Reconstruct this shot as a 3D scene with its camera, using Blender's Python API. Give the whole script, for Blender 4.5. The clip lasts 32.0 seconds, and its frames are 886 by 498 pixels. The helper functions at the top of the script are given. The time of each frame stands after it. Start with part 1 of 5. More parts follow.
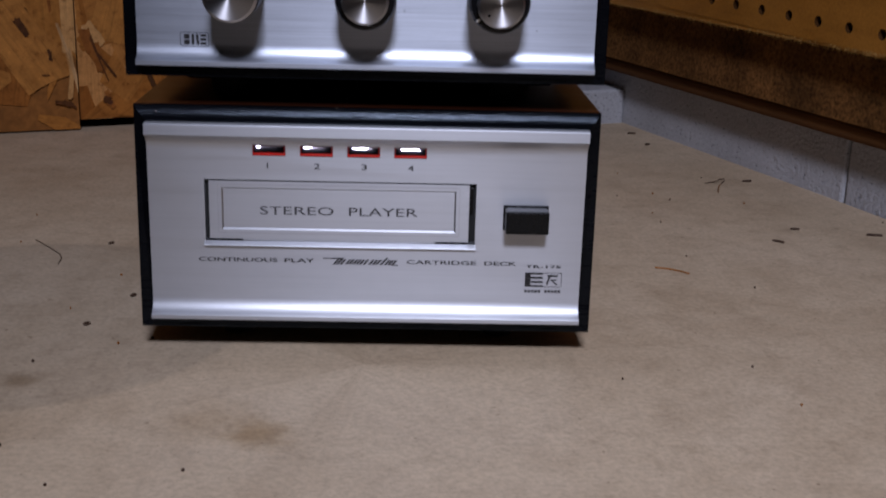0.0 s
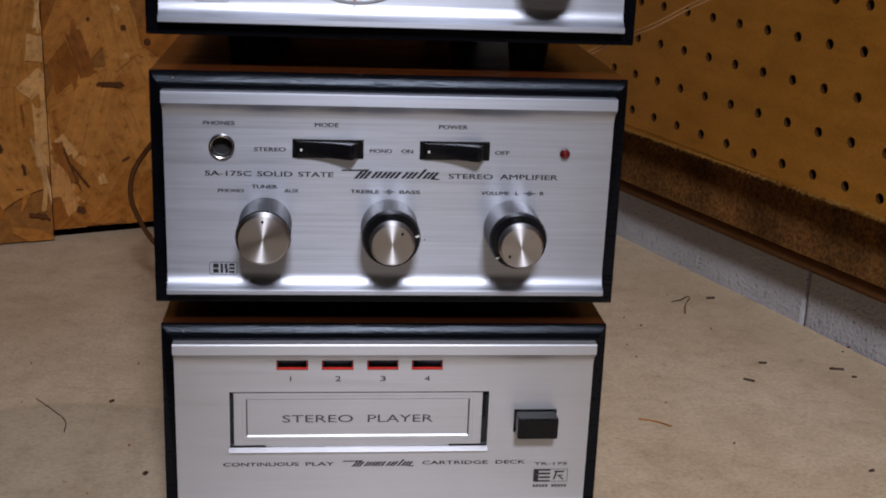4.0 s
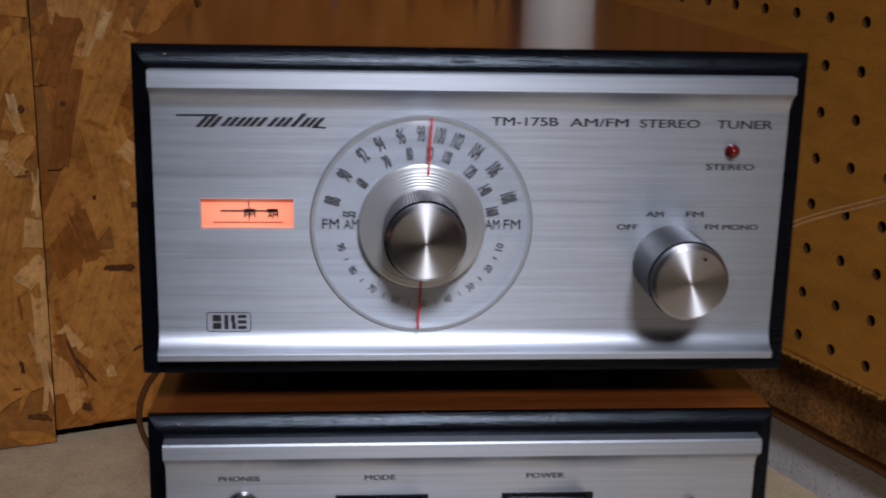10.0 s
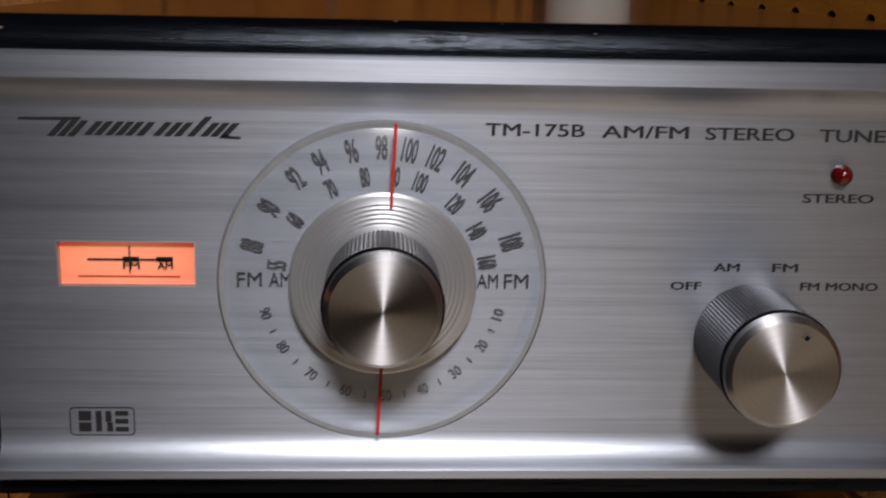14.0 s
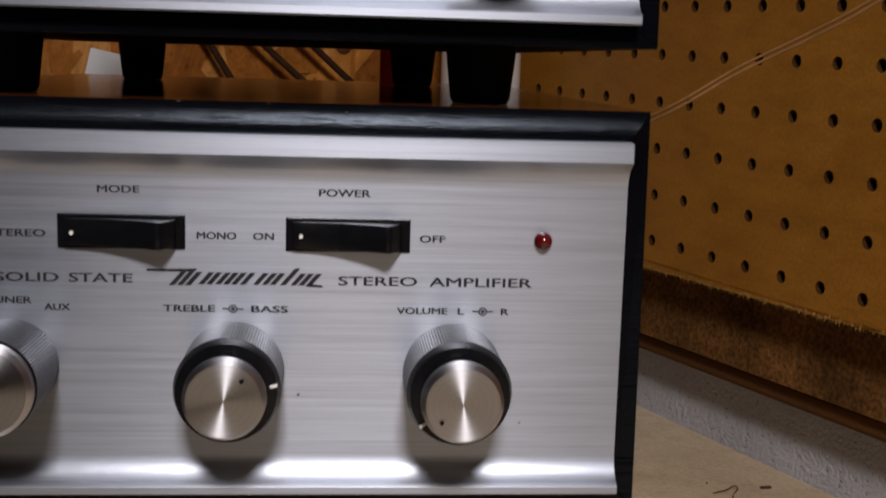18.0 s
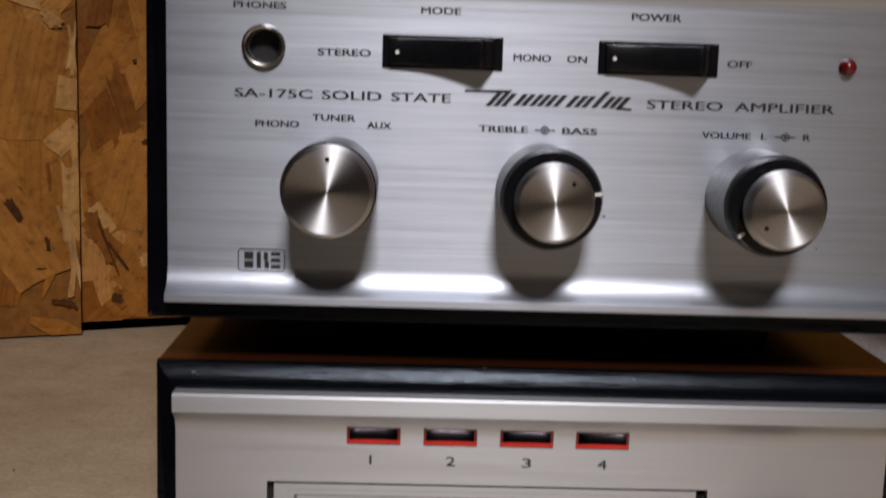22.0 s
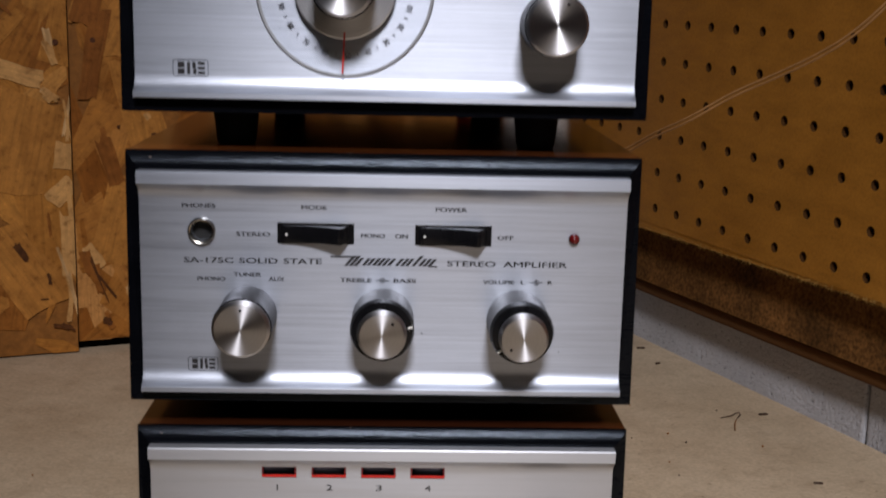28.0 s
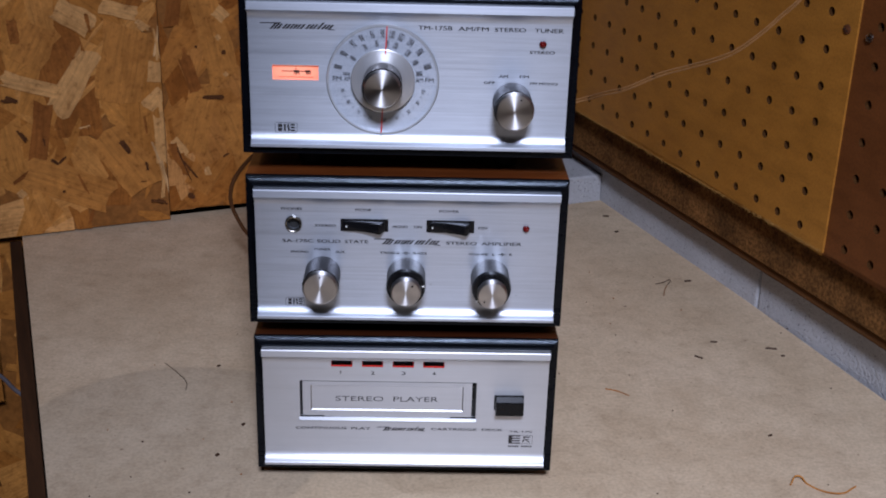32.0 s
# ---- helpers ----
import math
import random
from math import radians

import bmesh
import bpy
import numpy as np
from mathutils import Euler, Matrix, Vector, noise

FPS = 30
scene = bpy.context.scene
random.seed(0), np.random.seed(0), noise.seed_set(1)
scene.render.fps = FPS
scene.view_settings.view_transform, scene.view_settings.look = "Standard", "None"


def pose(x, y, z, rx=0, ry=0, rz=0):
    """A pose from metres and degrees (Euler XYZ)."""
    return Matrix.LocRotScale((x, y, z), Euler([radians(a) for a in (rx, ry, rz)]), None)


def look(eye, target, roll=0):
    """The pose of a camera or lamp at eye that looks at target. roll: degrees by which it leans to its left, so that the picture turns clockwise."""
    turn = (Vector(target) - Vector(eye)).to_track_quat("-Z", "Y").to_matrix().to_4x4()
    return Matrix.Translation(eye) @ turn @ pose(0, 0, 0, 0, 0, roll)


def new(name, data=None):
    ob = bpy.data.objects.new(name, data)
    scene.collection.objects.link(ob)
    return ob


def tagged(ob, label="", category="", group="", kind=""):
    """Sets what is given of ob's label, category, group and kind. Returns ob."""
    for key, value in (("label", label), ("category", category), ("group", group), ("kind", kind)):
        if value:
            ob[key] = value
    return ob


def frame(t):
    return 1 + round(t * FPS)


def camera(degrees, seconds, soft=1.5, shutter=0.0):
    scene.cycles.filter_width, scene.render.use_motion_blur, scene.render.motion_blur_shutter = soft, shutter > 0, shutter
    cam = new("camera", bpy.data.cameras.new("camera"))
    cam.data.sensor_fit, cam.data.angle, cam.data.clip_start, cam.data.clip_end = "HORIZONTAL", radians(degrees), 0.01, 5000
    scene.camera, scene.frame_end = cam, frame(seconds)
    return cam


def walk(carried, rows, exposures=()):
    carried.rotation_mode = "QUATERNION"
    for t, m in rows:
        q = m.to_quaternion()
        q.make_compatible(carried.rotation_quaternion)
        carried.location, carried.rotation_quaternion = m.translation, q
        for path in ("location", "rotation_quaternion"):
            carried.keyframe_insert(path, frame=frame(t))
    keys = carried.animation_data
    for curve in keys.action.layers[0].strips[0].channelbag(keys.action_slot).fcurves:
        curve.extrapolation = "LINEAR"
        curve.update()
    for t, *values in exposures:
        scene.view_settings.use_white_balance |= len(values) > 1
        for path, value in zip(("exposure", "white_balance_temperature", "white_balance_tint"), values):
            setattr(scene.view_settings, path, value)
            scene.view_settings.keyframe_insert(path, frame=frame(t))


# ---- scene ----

EXPOSURES = [
    (0.0, -1.22, 5800, 13), (1.0, -0.96, 6050, 9), (2.0, -0.84, 6250, 9), (5.0, -0.82, 6450, 9), (7.0, -0.85, 6400, 10), (9.0, -0.82, 6250, 9),
    (10.0, -0.79, 6300, 6), (12.0, -0.90, 6400, 4), (13.0, -1.02, 6650, 4), (14.0, -1.03, 7100, 6), (17.0, -0.88, 7250, 8), (19.0, -0.77, 7000, 9),
    (22.0, -0.84, 7100, 7), (23.0, -0.98, 6950, 8), (24.0, -1.18, 6850, 8), (27.0, -0.86, 6750, 9), (29.0, -0.64, 6500, 5), (30.0, -0.57, 6100, 7),
    (31.0, -0.56, 5700, 10), (32.0, -0.58, 5650, 10)]
LAMP_AT, LAMP_X, LAMP_Y, LAMP_W = (0.05, -1.15, 1.10), 0.24, 0.20, 7.2

# camera and its way
cam = camera(40.27, 32.0, soft=1.9, shutter=0.3)
PATH = [
    (0, (0.0138, -0.4358, 0.1805), (0.0479, 0.5200, -0.1115), 1.60),
    (0.5, (0.0069, -0.4315, 0.1992), (0.0457, 0.5279, -0.0801), 1.22),
    (1, (0.0041, -0.4307, 0.2154), (0.0435, 0.5305, -0.0577), 1.15),
    (1.5, (0.0017, -0.4306, 0.2316), (0.0407, 0.5307, -0.0414), 1.11),
    (2, (0.0025, -0.4310, 0.2465), (0.0412, 0.5308, -0.0244), 1.01),
    (2.5, (0.0028, -0.4318, 0.2574), (0.0461, 0.5289, -0.0169), 1.30),
    (4.5, (-0.0298, -0.4303, 0.2789), (0.0769, 0.5168, -0.0238), 2.28),
    (5, (-0.0234, -0.4236, 0.2951), (0.0646, 0.5309, 0.0103), 1.88),
    (5.5, (-0.0241, -0.4117, 0.3066), (0.0525, 0.5451, 0.0260), 1.25),
    (6, (-0.0246, -0.4025, 0.3181), (0.0516, 0.5561, 0.0438), 1.42),
    (6.5, (-0.0235, -0.3924, 0.3314), (0.0535, 0.5685, 0.0655), 1.45),
    (7, (-0.0190, -0.3819, 0.3380), (0.0614, 0.5782, 0.0700), 1.37),
    (7.5, (-0.0177, -0.3747, 0.3435), (0.0648, 0.5861, 0.0789), 1.25),
    (8, (-0.0192, -0.3723, 0.3447), (0.0653, 0.5893, 0.0835), 1.24),
    (8.5, (-0.0182, -0.3723, 0.3441), (0.0691, 0.5890, 0.0828), 1.32),
    (9, (-0.0190, -0.3595, 0.3388), (0.0607, 0.6021, 0.0760), 1.24),
    (9.5, (-0.0170, -0.3359, 0.3343), (0.0674, 0.6264, 0.0760), 1.49),
    (10, (-0.0329, -0.3047, 0.3268), (0.0456, 0.6586, 0.0699), 1.27),
    (10.5, (-0.0526, -0.2771, 0.3243), (0.0220, 0.6893, 0.0782), 1.40),
    (11, (-0.0552, -0.2520, 0.3134), (0.0163, 0.7141, 0.0654), 1.59),
    (11.5, (-0.0558, -0.2287, 0.3084), (0.0112, 0.7391, 0.0658), 1.02),
    (12, (-0.0547, -0.2146, 0.3046), (0.0117, 0.7549, 0.0686), 1.57),
    (12.5, (-0.0529, -0.2099, 0.3048), (0.0051, 0.7601, 0.0686), 1.36),
    (13, (-0.0458, -0.2065, 0.3017), (0.0049, 0.7635, 0.0642), 1.29),
    (13.5, (-0.0293, -0.2042, 0.3019), (0.0225, 0.7683, 0.0747), 1.40),
    (14, (-0.0148, -0.2064, 0.3063), (0.0399, 0.7659, 0.0790), 1.24),
    (14.5, (-0.0014, -0.2050, 0.3150), (0.0785, 0.7548, 0.0459), 1.89),
    (16.5, (0.0285, -0.2274, 0.2646), (0.0822, 0.7441, 0.0338), 2.47),
    (17, (0.0295, -0.2361, 0.2402), (0.0898, 0.7419, 0.0403), 2.38),
    (17.5, (0.0284, -0.2440, 0.2210), (0.1091, 0.7356, 0.0369), 1.71),
    (18, (0.0221, -0.2478, 0.2066), (0.1057, 0.7367, 0.0524), 1.65),
    (18.5, (0.0253, -0.2512, 0.1915), (0.0775, 0.7338, 0.0270), 0.66),
    (19, (0.0295, -0.2517, 0.1909), (0.0745, 0.7341, 0.0293), 0.60),
    (19.5, (0.0254, -0.2520, 0.1920), (0.0725, 0.7337, 0.0306), 0.58),
    (20, (0.0083, -0.2528, 0.1912), (0.0476, 0.7331, 0.0286), 0.84),
    (20.5, (-0.0124, -0.2550, 0.1916), (0.0164, 0.7318, 0.0322), 0.82),
    (21, (-0.0240, -0.2553, 0.1913), (0.0080, 0.7317, 0.0337), 0.77),
    (21.5, (-0.0254, -0.2561, 0.1900), (0.0041, 0.7310, 0.0328), 1.11),
    (22, (-0.0289, -0.2598, 0.1699), (-0.0029, 0.7268, 0.0091), 1.75),
    (22.5, (-0.0286, -0.2618, 0.1444), (-0.0010, 0.7205, -0.0404), 1.37),
    (23, (-0.0271, -0.2628, 0.1261), (0.0021, 0.7127, -0.0922), 1.50),
    (23.5, (-0.0273, -0.2646, 0.1184), (-0.0035, 0.7083, -0.1116), 1.55),
    (24, (-0.0255, -0.2648, 0.1189), (-0.0044, 0.7085, -0.1099), 1.50),
    (24.5, (-0.0115, -0.2644, 0.1193), (0.0154, 0.7084, -0.1111), 1.25),
    (26.5, (-0.0002, -0.2923, 0.1559), (0.0258, 0.6822, -0.0672), 1.04),
    (27, (-0.0034, -0.3217, 0.1818), (0.0168, 0.6558, -0.0282), 1.47),
    (27.5, (0.0030, -0.3621, 0.2086), (0.0368, 0.6183, 0.0144), 1.38),
    (28, (0.0047, -0.4001, 0.2460), (0.0418, 0.5797, 0.0498), 1.33),
    (28.5, (-0.0021, -0.4392, 0.2888), (0.0320, 0.5356, 0.0685), 1.59),
    (29, (-0.0049, -0.4874, 0.3273), (0.0139, 0.4705, 0.0408), 1.14),
    (29.5, (-0.0006, -0.5289, 0.3556), (0.0225, 0.4133, 0.0213), 1.20),
    (30, (0.0023, -0.5554, 0.3682), (0.0380, 0.3659, -0.0192), 2.08),
    (30.5, (-0.0012, -0.5779, 0.3819), (0.0307, 0.3415, -0.0101), 1.29),
    (31, (0.0036, -0.5943, 0.3964), (0.0340, 0.3245, 0.0029), 1.27),
    (31.5, (0.0052, -0.6002, 0.4070), (0.0398, 0.3217, 0.0211), 1.69),
    (32, (0.0030, -0.6072, 0.4138), (0.0283, 0.3142, 0.0260), 1.59),
]
walk(cam, [(t, look(eye, aim, roll)) for t, eye, aim, roll in PATH], EXPOSURES)

# world and lamp
world = bpy.data.worlds.new("world")
scene.world = world
world.use_nodes = True
world.node_tree.nodes["Background"].inputs[0].default_value = (0.75, 0.85, 1.0, 1)
world.node_tree.nodes["Background"].inputs[1].default_value = 0.0015


def area_lamp(name, eye, aim, sx, sy, watts, colour):
    data = bpy.data.lights.new(name, "AREA")
    data.shape, data.size, data.size_y, data.energy, data.color = "RECTANGLE", sx, sy, watts, colour
    data.spread = radians(75)
    ob = new(name, data)
    ob.matrix_world = look(eye, aim)
    return ob


area_lamp("shop_lamp", LAMP_AT, (0.14, 0.02, -0.12), LAMP_X, LAMP_Y, LAMP_W, (0.92, 0.90, 1.0))

# ---------- materials ----------
def material(name):
    m = bpy.data.materials.new(name)
    m.use_nodes = True
    return m, m.node_tree.nodes, m.node_tree.links, m.node_tree.nodes["Principled BSDF"]


def put_in(b, **values):
    for key, value in values.items():
        b.inputs[key.replace("_", " ")].default_value = (*value, 1) if isinstance(value, tuple) and len(value) == 3 else value


def coords(n, l, scale=(1, 1, 1), kind="Object", turn=(0, 0, 0)):
    tc, mp = n.new("ShaderNodeTexCoord"), n.new("ShaderNodeMapping")
    mp.inputs["Scale"].default_value = scale
    mp.inputs["Rotation"].default_value = turn
    l.new(tc.outputs[kind], mp.inputs["Vector"])
    return mp.outputs["Vector"]


def noise_tex(n, l, vec, scale, detail=4, rough=0.6):
    t = n.new("ShaderNodeTexNoise")
    t.inputs["Scale"].default_value, t.inputs["Detail"].default_value, t.inputs["Roughness"].default_value = scale, detail, rough
    l.new(vec, t.inputs["Vector"])
    return t.outputs["Fac"]


def ramp(n, l, fac, stops):
    r = n.new("ShaderNodeValToRGB")
    e = r.color_ramp.elements
    while len(e) < len(stops):
        e.new(0.5)
    for el, (at, c) in zip(e, stops):
        el.position, el.color = at, ((*c, 1) if isinstance(c, tuple) else (c, c, c, 1))
    l.new(fac, r.inputs["Fac"])
    return r.outputs["Color"]


def mixed(n, l, a, b, fac, how="MIX"):
    x = n.new("ShaderNodeMix")
    x.data_type, x.blend_type = "RGBA", how
    for sock, v in ((x.inputs[0], fac), (x.inputs[6], a), (x.inputs[7], b)):
        if isinstance(v, (int, float)):
            sock.default_value = v if sock == x.inputs[0] else (v, v, v, 1)
        elif isinstance(v, tuple):
            sock.default_value = (*v, 1)
        else:
            l.new(v, sock)
    return x.outputs[2]


def bump(n, l, b, height, strength, dist):
    u = n.new("ShaderNodeBump")
    u.inputs["Strength"].default_value, u.inputs["Distance"].default_value = strength, dist
    l.new(height, u.inputs["Height"])
    l.new(u.outputs["Normal"], b.inputs["Normal"])


def plain(name, colour, rough=0.5, metal=0.0, vary=0.12, scale=300, spec=0.5, bumpy=0.1):
    m, n, l, b = material(name)
    v = coords(n, l)
    f = noise_tex(n, l, v, scale)
    g = noise_tex(n, l, v, scale * 0.08, 3)
    lo = tuple(c * (1 - vary) for c in colour)
    hi = tuple(min(1, c * (1 + vary)) for c in colour)
    c1 = ramp(n, l, f, [(0.3, lo), (0.7, hi)])
    c2 = ramp(n, l, g, [(0.3, 1 - vary), (0.7, 1.0)])
    l.new(mixed(n, l, c1, c2, 1.0, "MULTIPLY"), b.inputs["Base Color"])
    l.new(ramp(n, l, g, [(0.2, rough - min(0.07, rough * 0.4)), (0.8, min(1, rough + min(0.07, rough * 0.4)))]), b.inputs["Roughness"])
    put_in(b, Metallic=metal, Specular_IOR_Level=spec)
    if bumpy:
        bump(n, l, b, f, bumpy, 0.0006)
    return m


def brushed_metal(name, colour=(0.505, 0.540, 0.612), rough=0.36, grain=0.76, streak=0.55):
    m, n, l, b = material(name)
    fine = noise_tex(n, l, coords(n, l, (14, 14, 2700)), 1.0, 5, 0.8)
    broad = noise_tex(n, l, coords(n, l, (10, 10, 620)), 1.0, 5, 0.75)
    smudge = noise_tex(n, l, coords(n, l, (1, 1, 1)), 22, 4)
    c = ramp(n, l, fine, [(0.3, tuple(x * grain for x in colour)), (0.7, colour)])
    c = mixed(n, l, c, ramp(n, l, broad, [(0.32, 0.80), (0.55, 1.0)]), streak, "MULTIPLY")
    l.new(mixed(n, l, c, ramp(n, l, smudge, [(0.25, 0.88), (0.6, 1.0)]), 0.7, "MULTIPLY"), b.inputs["Base Color"])
    r = mixed(n, l, ramp(n, l, broad, [(0.2, rough - 0.03), (0.8, rough + 0.04)]), ramp(n, l, smudge, [(0.2, 0.5), (0.7, rough)]), 0.3)
    l.new(r, b.inputs["Roughness"])
    put_in(b, Metallic=1.0, Anisotropic=0.72, Anisotropic_Rotation=0.25)
    t = n.new("ShaderNodeCombineXYZ")
    t.inputs[0].default_value = 1.0
    l.new(t.outputs[0], b.inputs["Tangent"])
    bump(n, l, b, fine, 0.10, 0.0002)
    return m


def spun_metal(name, colour=(0.56, 0.56, 0.585), rough=0.38, metal=1.0, stretch=0.91):
    m, n, l, b = material(name)
    tc = n.new("ShaderNodeTexCoord")
    sp = n.new("ShaderNodeSeparateXYZ")
    l.new(tc.outputs["Object"], sp.inputs[0])
    cb = n.new("ShaderNodeCombineXYZ")
    l.new(sp.outputs[0], cb.inputs[0])
    l.new(sp.outputs[2], cb.inputs[1])
    ln = n.new("ShaderNodeVectorMath")
    ln.operation = "LENGTH"
    l.new(cb.outputs[0], ln.inputs[0])
    cv = n.new("ShaderNodeCombineXYZ")
    l.new(ln.outputs["Value"], cv.inputs[0])
    rings = noise_tex(n, l, cv.outputs[0], 3500, 2)
    l.new(ramp(n, l, rings, [(0.3, tuple(x * 0.8 for x in colour)), (0.7, colour)]), b.inputs["Base Color"])
    put_in(b, Metallic=metal, Roughness=rough, Anisotropic=stretch, Anisotropic_Rotation=0.25)
    t = n.new("ShaderNodeTangent")
    t.direction_type, t.axis = "RADIAL", "Y"
    l.new(t.outputs[0], b.inputs["Tangent"])
    return m


def wood(name, dark, light, rough=0.3, along="X", grain=60, coat=0.0):
    m, n, l, b = material(name)
    sc = {"X": (1, 12, 12), "Y": (12, 1, 12), "Z": (12, 12, 1)}[along]
    g1 = noise_tex(n, l, coords(n, l, sc), grain / 6, 6, 0.65)
    g2 = noise_tex(n, l, coords(n, l, sc), grain * 2.5, 3)
    c = ramp(n, l, g1, [(0.3, dark), (0.55, tuple((a + z) / 2 for a, z in zip(dark, light))), (0.72, light)])
    l.new(mixed(n, l, c, ramp(n, l, g2, [(0.3, 0.72), (0.6, 1.0)]), 0.8, "MULTIPLY"), b.inputs["Base Color"])
    l.new(ramp(n, l, g1, [(0.2, rough - 0.05), (0.8, rough + 0.08)]), b.inputs["Roughness"])
    put_in(b, Coat_Weight=coat, Coat_Roughness=0.14, Coat_IOR=1.62, Specular_IOR_Level=0.2)
    bump(n, l, b, g2, 0.15, 0.0004)
    return m


def lacquer(name):
    """Black paint over open veneer grain, with pale nicks worn through it."""
    m, n, l, b = material(name)
    grain = noise_tex(n, l, coords(n, l, (40, 800, 800)), 1.0, 5, 0.75)
    broad = noise_tex(n, l, coords(n, l, (9, 60, 60)), 1.0, 3)
    nick = noise_tex(n, l, coords(n, l, (160, 420, 420)), 1.0, 2, 0.5)
    c = ramp(n, l, broad, [(0.3, (0.0015, 0.0017, 0.0026)), (0.7, (0.003, 0.0033, 0.0048))])
    l.new(mixed(n, l, c, (0.22, 0.17, 0.14), ramp(n, l, nick, [(0.765, 0.0), (0.785, 0.8)])), b.inputs["Base Color"])
    l.new(ramp(n, l, grain, [(0.3, 0.27), (0.7, 0.13)]), b.inputs["Roughness"])
    l.new(ramp(n, l, grain, [(0.36, 0.02), (0.46, 0.19)]), b.inputs["Specular IOR Level"])
    put_in(b, Specular_Tint=(0.72, 0.84, 1.0, 1.0))
    bump(n, l, b, grain, 0.24, 0.0005)
    return m


def pitted(name, colour):
    """Cast concrete: cloudy tone, fine sand and small dark pits."""
    m, n, l, b = material(name)
    v = coords(n, l)
    cloud = noise_tex(n, l, v, 14, 5, 0.65)
    sand = noise_tex(n, l, v, 700, 3, 0.7)
    pit = noise_tex(n, l, coords(n, l, (1, 1, 1.2)), 330, 4, 0.65)
    c = ramp(n, l, cloud, [(0.3, tuple(x * 0.78 for x in colour)), (0.7, colour)])
    c = mixed(n, l, c, ramp(n, l, sand, [(0.3, 0.80), (0.6, 1.0)]), 0.8, "MULTIPLY")
    hole = ramp(n, l, pit, [(0.32, 0.22), (0.41, 1.0)])
    l.new(mixed(n, l, c, hole, 0.75, "MULTIPLY"), b.inputs["Base Color"])
    put_in(b, Roughness=0.9, Specular_IOR_Level=0.2)
    bump(n, l, b, pit, 0.9, 0.0018)
    return m


def board_face():
    """Worn beige hardboard with a dark ring left by a round base, smudges and flecks."""
    m, n, l, b = material("bench_hardboard")
    v = coords(n, l)
    big = noise_tex(n, l, v, 5, 6, 0.7)
    mid = noise_tex(n, l, v, 28, 6, 0.75)
    fine = noise_tex(n, l, v, 420, 3, 0.7)
    c = ramp(n, l, big, [(0.28, (0.51, 0.385, 0.248)), (0.5, (0.60, 0.472, 0.320)), (0.75, (0.685, 0.553, 0.392))])
    c = mixed(n, l, c, ramp(n, l, mid, [(0.30, (0.70, 0.66, 0.62)), (0.55, (1, 1, 1))]), 0.55, "MULTIPLY")
    c = mixed(n, l, c, ramp(n, l, fine, [(0.32, 0.74), (0.6, 1.0)]), 0.8, "MULTIPLY")
    blot = noise_tex(n, l, v, 95, 5, 0.7)
    c = mixed(n, l, c, ramp(n, l, blot, [(0.30, (0.74, 0.71, 0.68)), (0.50, (1, 1, 1)), (0.72, (1.1, 1.08, 1.06))]), 0.5, "MULTIPLY")
    dots = noise_tex(n, l, v, 240, 2, 0.5)
    c = mixed(n, l, c, ramp(n, l, dots, [(0.235, (0.45, 0.40, 0.36)), (0.29, (1, 1, 1))]), 0.8, "MULTIPLY")
    # ring stain
    ds = n.new("ShaderNodeVectorMath")
    ds.operation = "DISTANCE"
    l.new(v, ds.inputs[0])
    ds.inputs[1].default_value = (-0.15, 0.052, 0)
    wob = n.new("ShaderNodeMath")
    wob.operation = "MULTIPLY_ADD"
    wob.inputs[1].default_value = 0.02
    l.new(big, wob.inputs[0])
    l.new(ds.outputs["Value"], wob.inputs[2])
    ring = ramp(n, l, wob.outputs[0], [(0.1085, (0.80, 0.82, 0.85)), (0.1115, (0.74, 0.75, 0.76)), (0.1135, (1, 1, 1))])
    c = mixed(n, l, c, ring, 0.85, "MULTIPLY")
    # oily blotches
    for at, r, tint in (((-0.035, -0.062, 0), 0.016, (0.70, 0.62, 0.50)), ((-0.052, -0.052, 0), 0.022, (0.86, 0.82, 0.76)), ((-0.125, -0.02, 0), 0.010, (0.62, 0.58, 0.52))):
        d2 = n.new("ShaderNodeVectorMath")
        d2.operation = "DISTANCE"
        d2.inputs[1].default_value = at
        l.new(v, d2.inputs[0])
        w2 = n.new("ShaderNodeMath")
        w2.operation = "MULTIPLY_ADD"
        w2.inputs[1].default_value = r * 1.6
        l.new(mid, w2.inputs[0])
        l.new(d2.outputs["Value"], w2.inputs[2])
        c = mixed(n, l, c, ramp(n, l, w2.outputs[0], [(r * 1.05, tint), (r * 1.75, (1, 1, 1))]), 1.0, "MULTIPLY")
    l.new(c, b.inputs["Base Color"])
    l.new(ramp(n, l, mid, [(0.2, 0.5), (0.8, 0.68)]), b.inputs["Roughness"])
    put_in(b, Specular_IOR_Level=0.35)
    bump(n, l, b, fine, 0.12, 0.0004)
    return m


